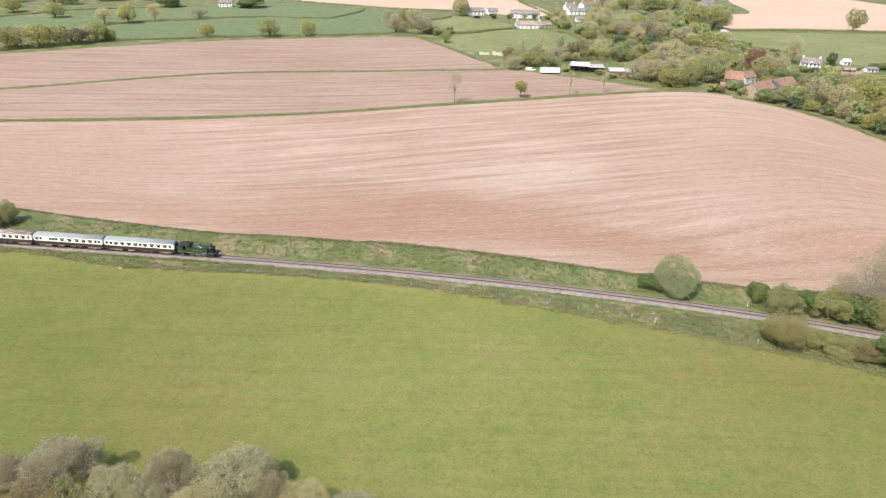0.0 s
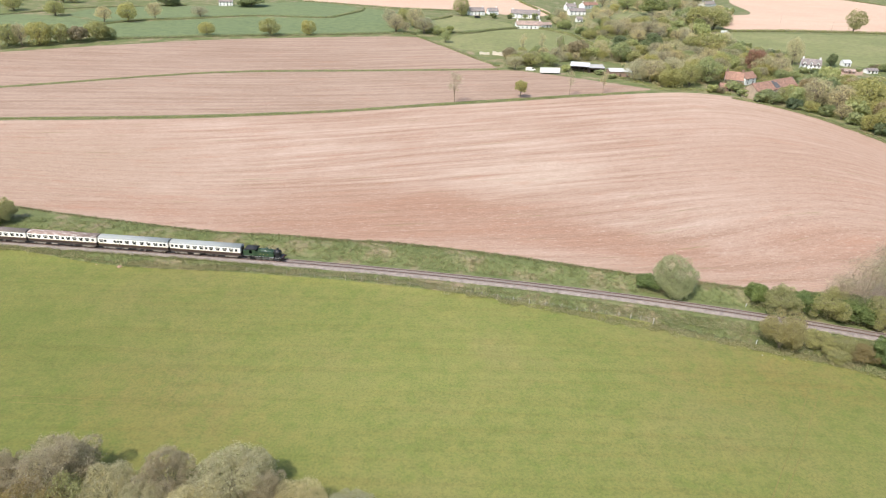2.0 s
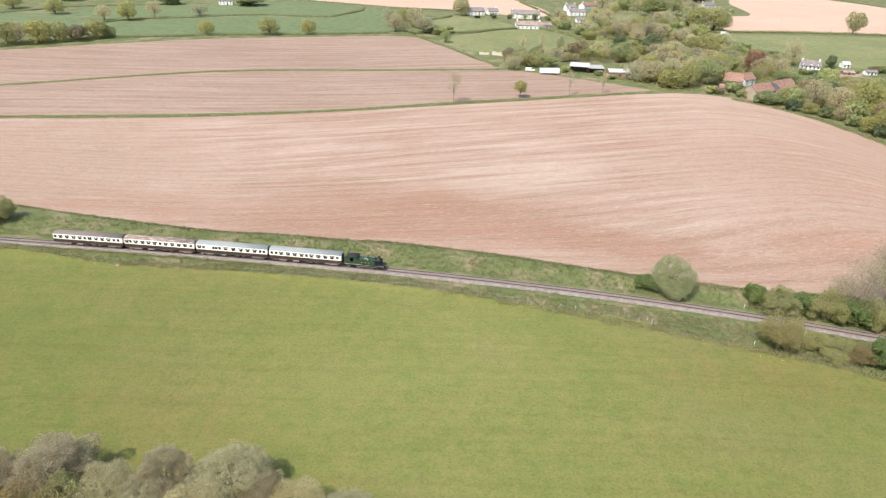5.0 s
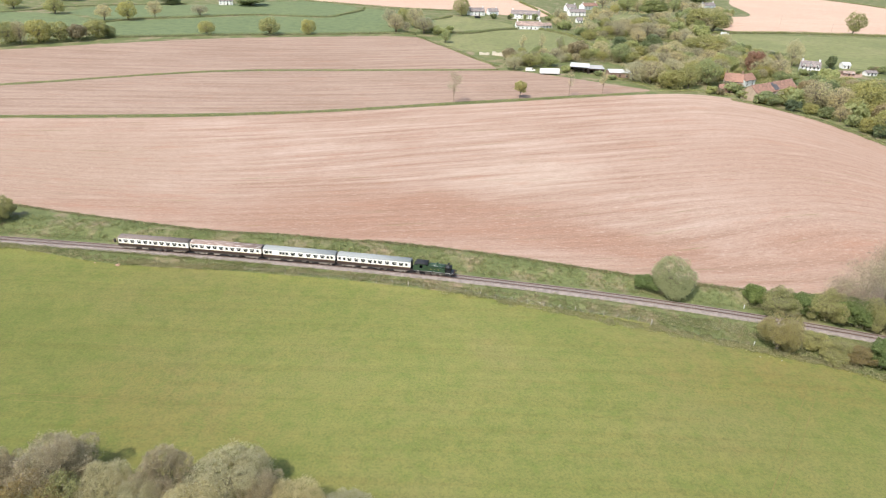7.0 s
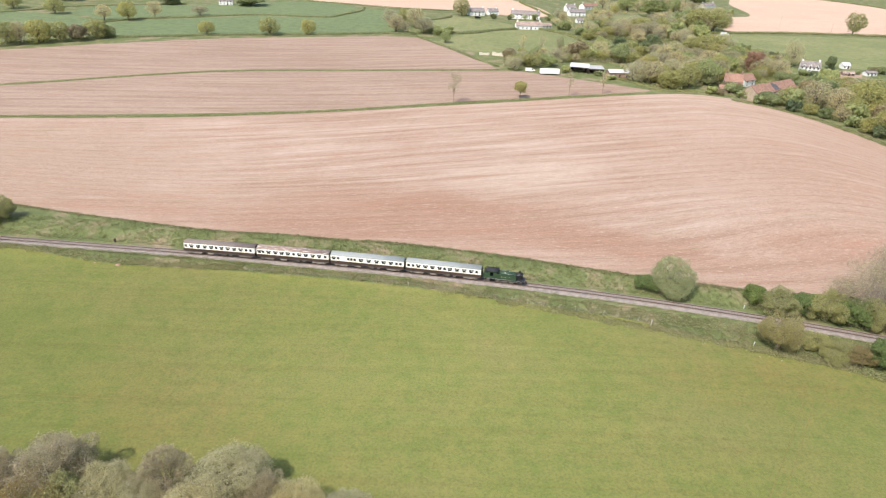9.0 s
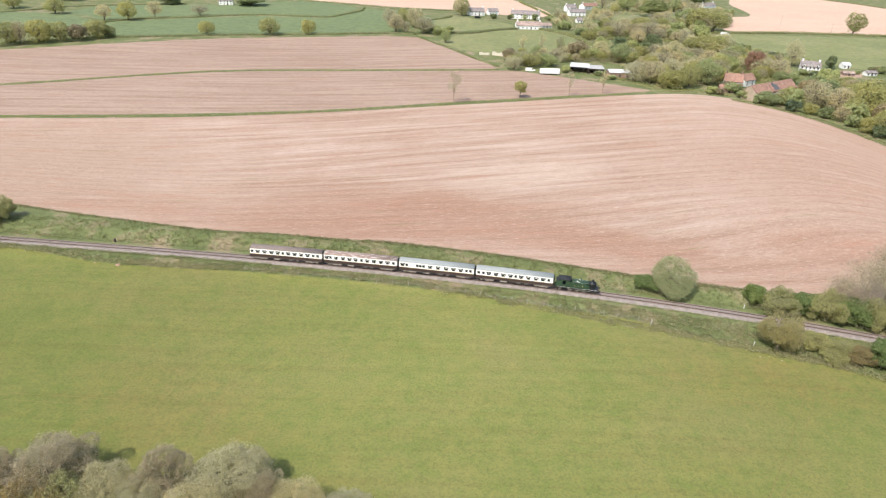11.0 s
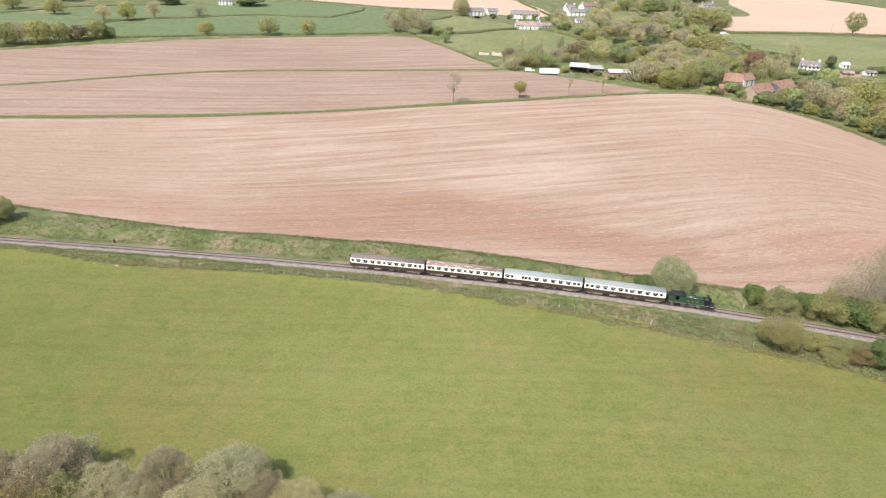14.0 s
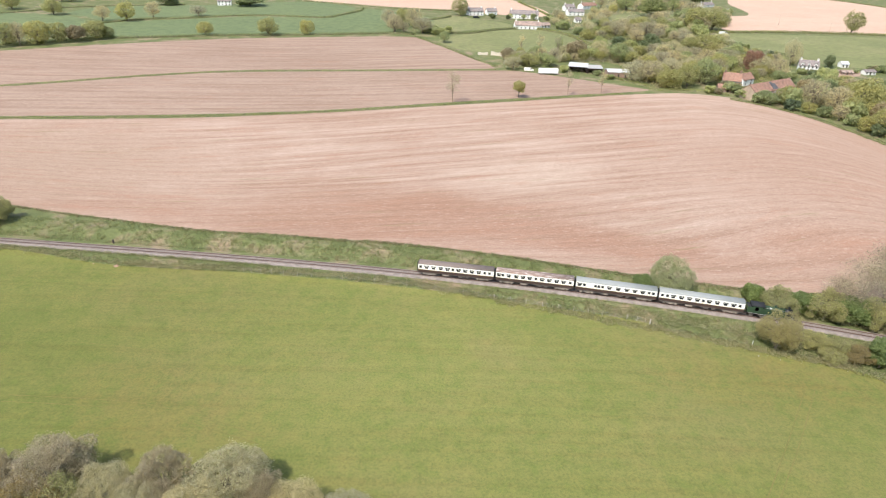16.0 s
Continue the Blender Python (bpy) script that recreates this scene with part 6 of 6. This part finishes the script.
# ---- the railway's small things ----
POST_WOOD = mat_plain("weathered_post", (0.5, 0.45, 0.37), 0.9, amount=0.3)
WIRE = mat_plain("fence_wire", (0.35, 0.34, 0.32), 0.5, 0.7)


def fence(label, line, gap, seed):
    rng = random.Random(seed)
    ob = thing("wire_fence", label, "fence")
    pts = smooth_line(line, gap)
    bm = blank()
    add_box(bm, (-0.045, -0.045, -0.3), (0.045, 0.045, 1.35), 0.01)
    first = part("post", bm, POST_WOOD, ob)
    for i, (x, y) in enumerate(pts):
        p = first if i == 0 else first.copy()
        if i:
            scene.collection.objects.link(p)
        p.matrix_basis = pose(x, y, ground_z(x, y), rng.uniform(-4, 4), rng.uniform(-4, 4), rng.uniform(0, 90))
    for h in (0.35, 0.7, 1.05):
        bm = blank()
        for (ax, ay), (bx, by) in zip(pts, pts[1:]):
            add_tube(bm, (ax, ay, ground_z(ax, ay) + h), (bx, by, ground_z(bx, by) + h), 0.012, sides=4, caps=False)
        part("wire", bm, WIRE, ob)


fence("post-and-wire fence between pasture and railway", [(x, y + 0.3) for x, y in PASTURE_TOP[10::8] if -75 < x < 76], 3.4, 1)


def small_post(name, label, x, y, h, w, material):
    ob = thing(name, label, "post", "", pose(x, y, ground_z(x, y)))
    bm = blank()
    add_box(bm, (-w, -w, -0.2), (w, w, h), 0.02)
    part("post", bm, material, ob)
    bm = blank()
    add_box(bm, (-w * 1.4, -w * 1.4, h - 0.1), (w * 1.4, w * 1.4, h), 0.02)
    part("cap", bm, material, ob)


small_post("marker_post", "white marker post beside the line", *[(75.0, 135.7)][0], 0.95, 0.06, WHITE)
small_post("gate_post", "white gate post at the pasture corner", *[(71.7, 121.3)][0], 1.1, 0.06, WHITE)
small_post("gate_post", "brown broken post in the scrub", *[(50.3, 128.5)][0], 1.5, 0.12, POST_WOOD)


def cabinet(x, y):
    ob = thing("lineside_cabinet", "small dark lineside equipment cabinet", "cabinet", "", pose(x, y, ground_z(x, y), 0, 0, -8))
    bm = blank()
    add_box(bm, (-0.2, -0.16, 0), (0.2, 0.16, 1.05), 0.03)
    part("body", bm, TIMBER, ob)
    bm = blank()
    add_box(bm, (-0.23, -0.2, 1.05), (0.23, 0.2, 1.11), 0.02)
    part("lid", bm, CAB_DARK, ob)
    bm = blank()
    add_box(bm, (-0.16, -0.18, 0.1), (0.16, -0.16, 0.98))
    part("door", bm, TIMBER, ob)


cabinet(*[(-91.9, 158.7)][0])


def pole(x, y, h):
    ob = thing("utility_pole", "thin timber utility pole standing in a field", "pole", "", pose(x, y, ground_z(x, y)))
    bm = blank()
    add_tube(bm, (0, 0, -0.5), (0, 0, h), 0.16, 0.1, 8)
    part("shaft", bm, POST_WOOD, ob)
    bm = blank()
    add_box(bm, (-1.0, -0.06, h - 0.8), (1.0, 0.06, h - 0.66))
    part("crossarm", bm, POST_WOOD, ob)
    for dx in (-0.85, 0.85):
        bm = blank()
        add_tube(bm, (dx, 0, h - 0.66), (dx, 0, h - 0.45), 0.06, sides=8)
        part("insulator", bm, WHITE, ob)


pole(*[(318.1, 652.4)][0], 9.5)
pole(*[(338.8, 598.7)][0], 8.5)
EARTH = mat_plain("orange_earth", (0.34, 0.22, 0.15), 0.95, amount=0.3)
for x, y, r in ((*[(-86.0, 147.7)][0], 0.7), (*[(-92.5, 148.3)][0], 0.3)):
    bm = blank()
    bmesh.ops.create_icosphere(bm, subdivisions=3, radius=r)
    for v in bm.verts:
        v.co *= 1 + 0.25 * noise.noise(v.co * 2)
        v.co.z *= 0.35
    heap = mesh_object("earth_mound", bm, EARTH, None)
    heap.location = (x, y, ground_z(x, y))
    tagged(heap, "small orange heap of bare earth in the pasture", "earth")


PALE_ROCK = mat_plain("pale_rock", (0.42, 0.39, 0.33), 0.9, amount=0.25)
for x, y, r in ((71.3, 117.0, 0.14), (75.6, 115.8, 0.12)):
    bm = blank()
    bmesh.ops.create_icosphere(bm, subdivisions=2, radius=r)
    for v in bm.verts:
        v.co *= 1 + 0.3 * noise.noise(v.co * 6 + Vector((x, y, 0)))
        v.co.z *= 0.7
    stone = mesh_object("stone", bm, PALE_ROCK, None)
    stone.location = (x, y, ground_z(x, y) + r * 0.3)
    tagged(stone, "small pale stone lying in pasture grass", "stone")


# ---- sleepers ----
def sleepers():
    bm = blank()
    add_box(bm, (-0.125, -1.3, 0.26), (0.125, 1.3, 0.43), 0.015)
    first = part("sleeper", bm, SLEEPER, railway)
    made, rest = 0, blank()
    s = -290.0
    rng = random.Random(8)
    while s < 290:
        x, y, a = on_line(s)
        m = pose(x, y, 0, 0, 0, math.degrees(a) + rng.uniform(-0.6, 0.6))
        if -65 < s < 128 and made < 300:
            ob = first if made == 0 else first.copy()
            if made:
                scene.collection.objects.link(ob)
            ob.matrix_basis = m
            made += 1
        else:
            add_box(rest, (-0.125, -1.3, 0.26), (0.125, 1.3, 0.43), 0, m)
        s += 0.65
    tagged(part("sleeper_row", rest, SLEEPER, railway), kind="stuff")


sleepers()


# ---- what moves ----
def train_at(t):
    """Metres along the line of the coupling behind the engine."""
    return -73.15 + 9.405 * t - 0.01175 * t * t + 0.012 * max(t - 9.5, 0.0) ** 2


def ride(s, wheelbase):
    xa, ya, _ = on_line(s - wheelbase)
    xb, yb, _ = on_line(s + wheelbase)
    return pose((xa + xb) / 2, (ya + yb) / 2, 0.6, 0, 0, math.degrees(math.atan2(yb - ya, xb - xa)))


def motions():
    times = [i * 0.5 for i in range(33)]
    walk(ENGINE[0], [(t, ride(train_at(t) + 5.55, 1.75)) for t in times])
    for k, (coach, _) in enumerate(COACHES):
        walk(coach, [(t, ride(train_at(t) - COACH_PITCH * (k + 0.5), 7.0)) for t in times])
    turns = [i / 15 for i in range(241)]
    for _, sets in [ENGINE] + COACHES:
        for ob, r in sets:
            x, z = ob.location.x, ob.location.z
            walk(ob, [(t, pose(x, 0, z, 0, math.degrees((train_at(t) - train_at(0)) / r), 0)) for t in turns])


motions()
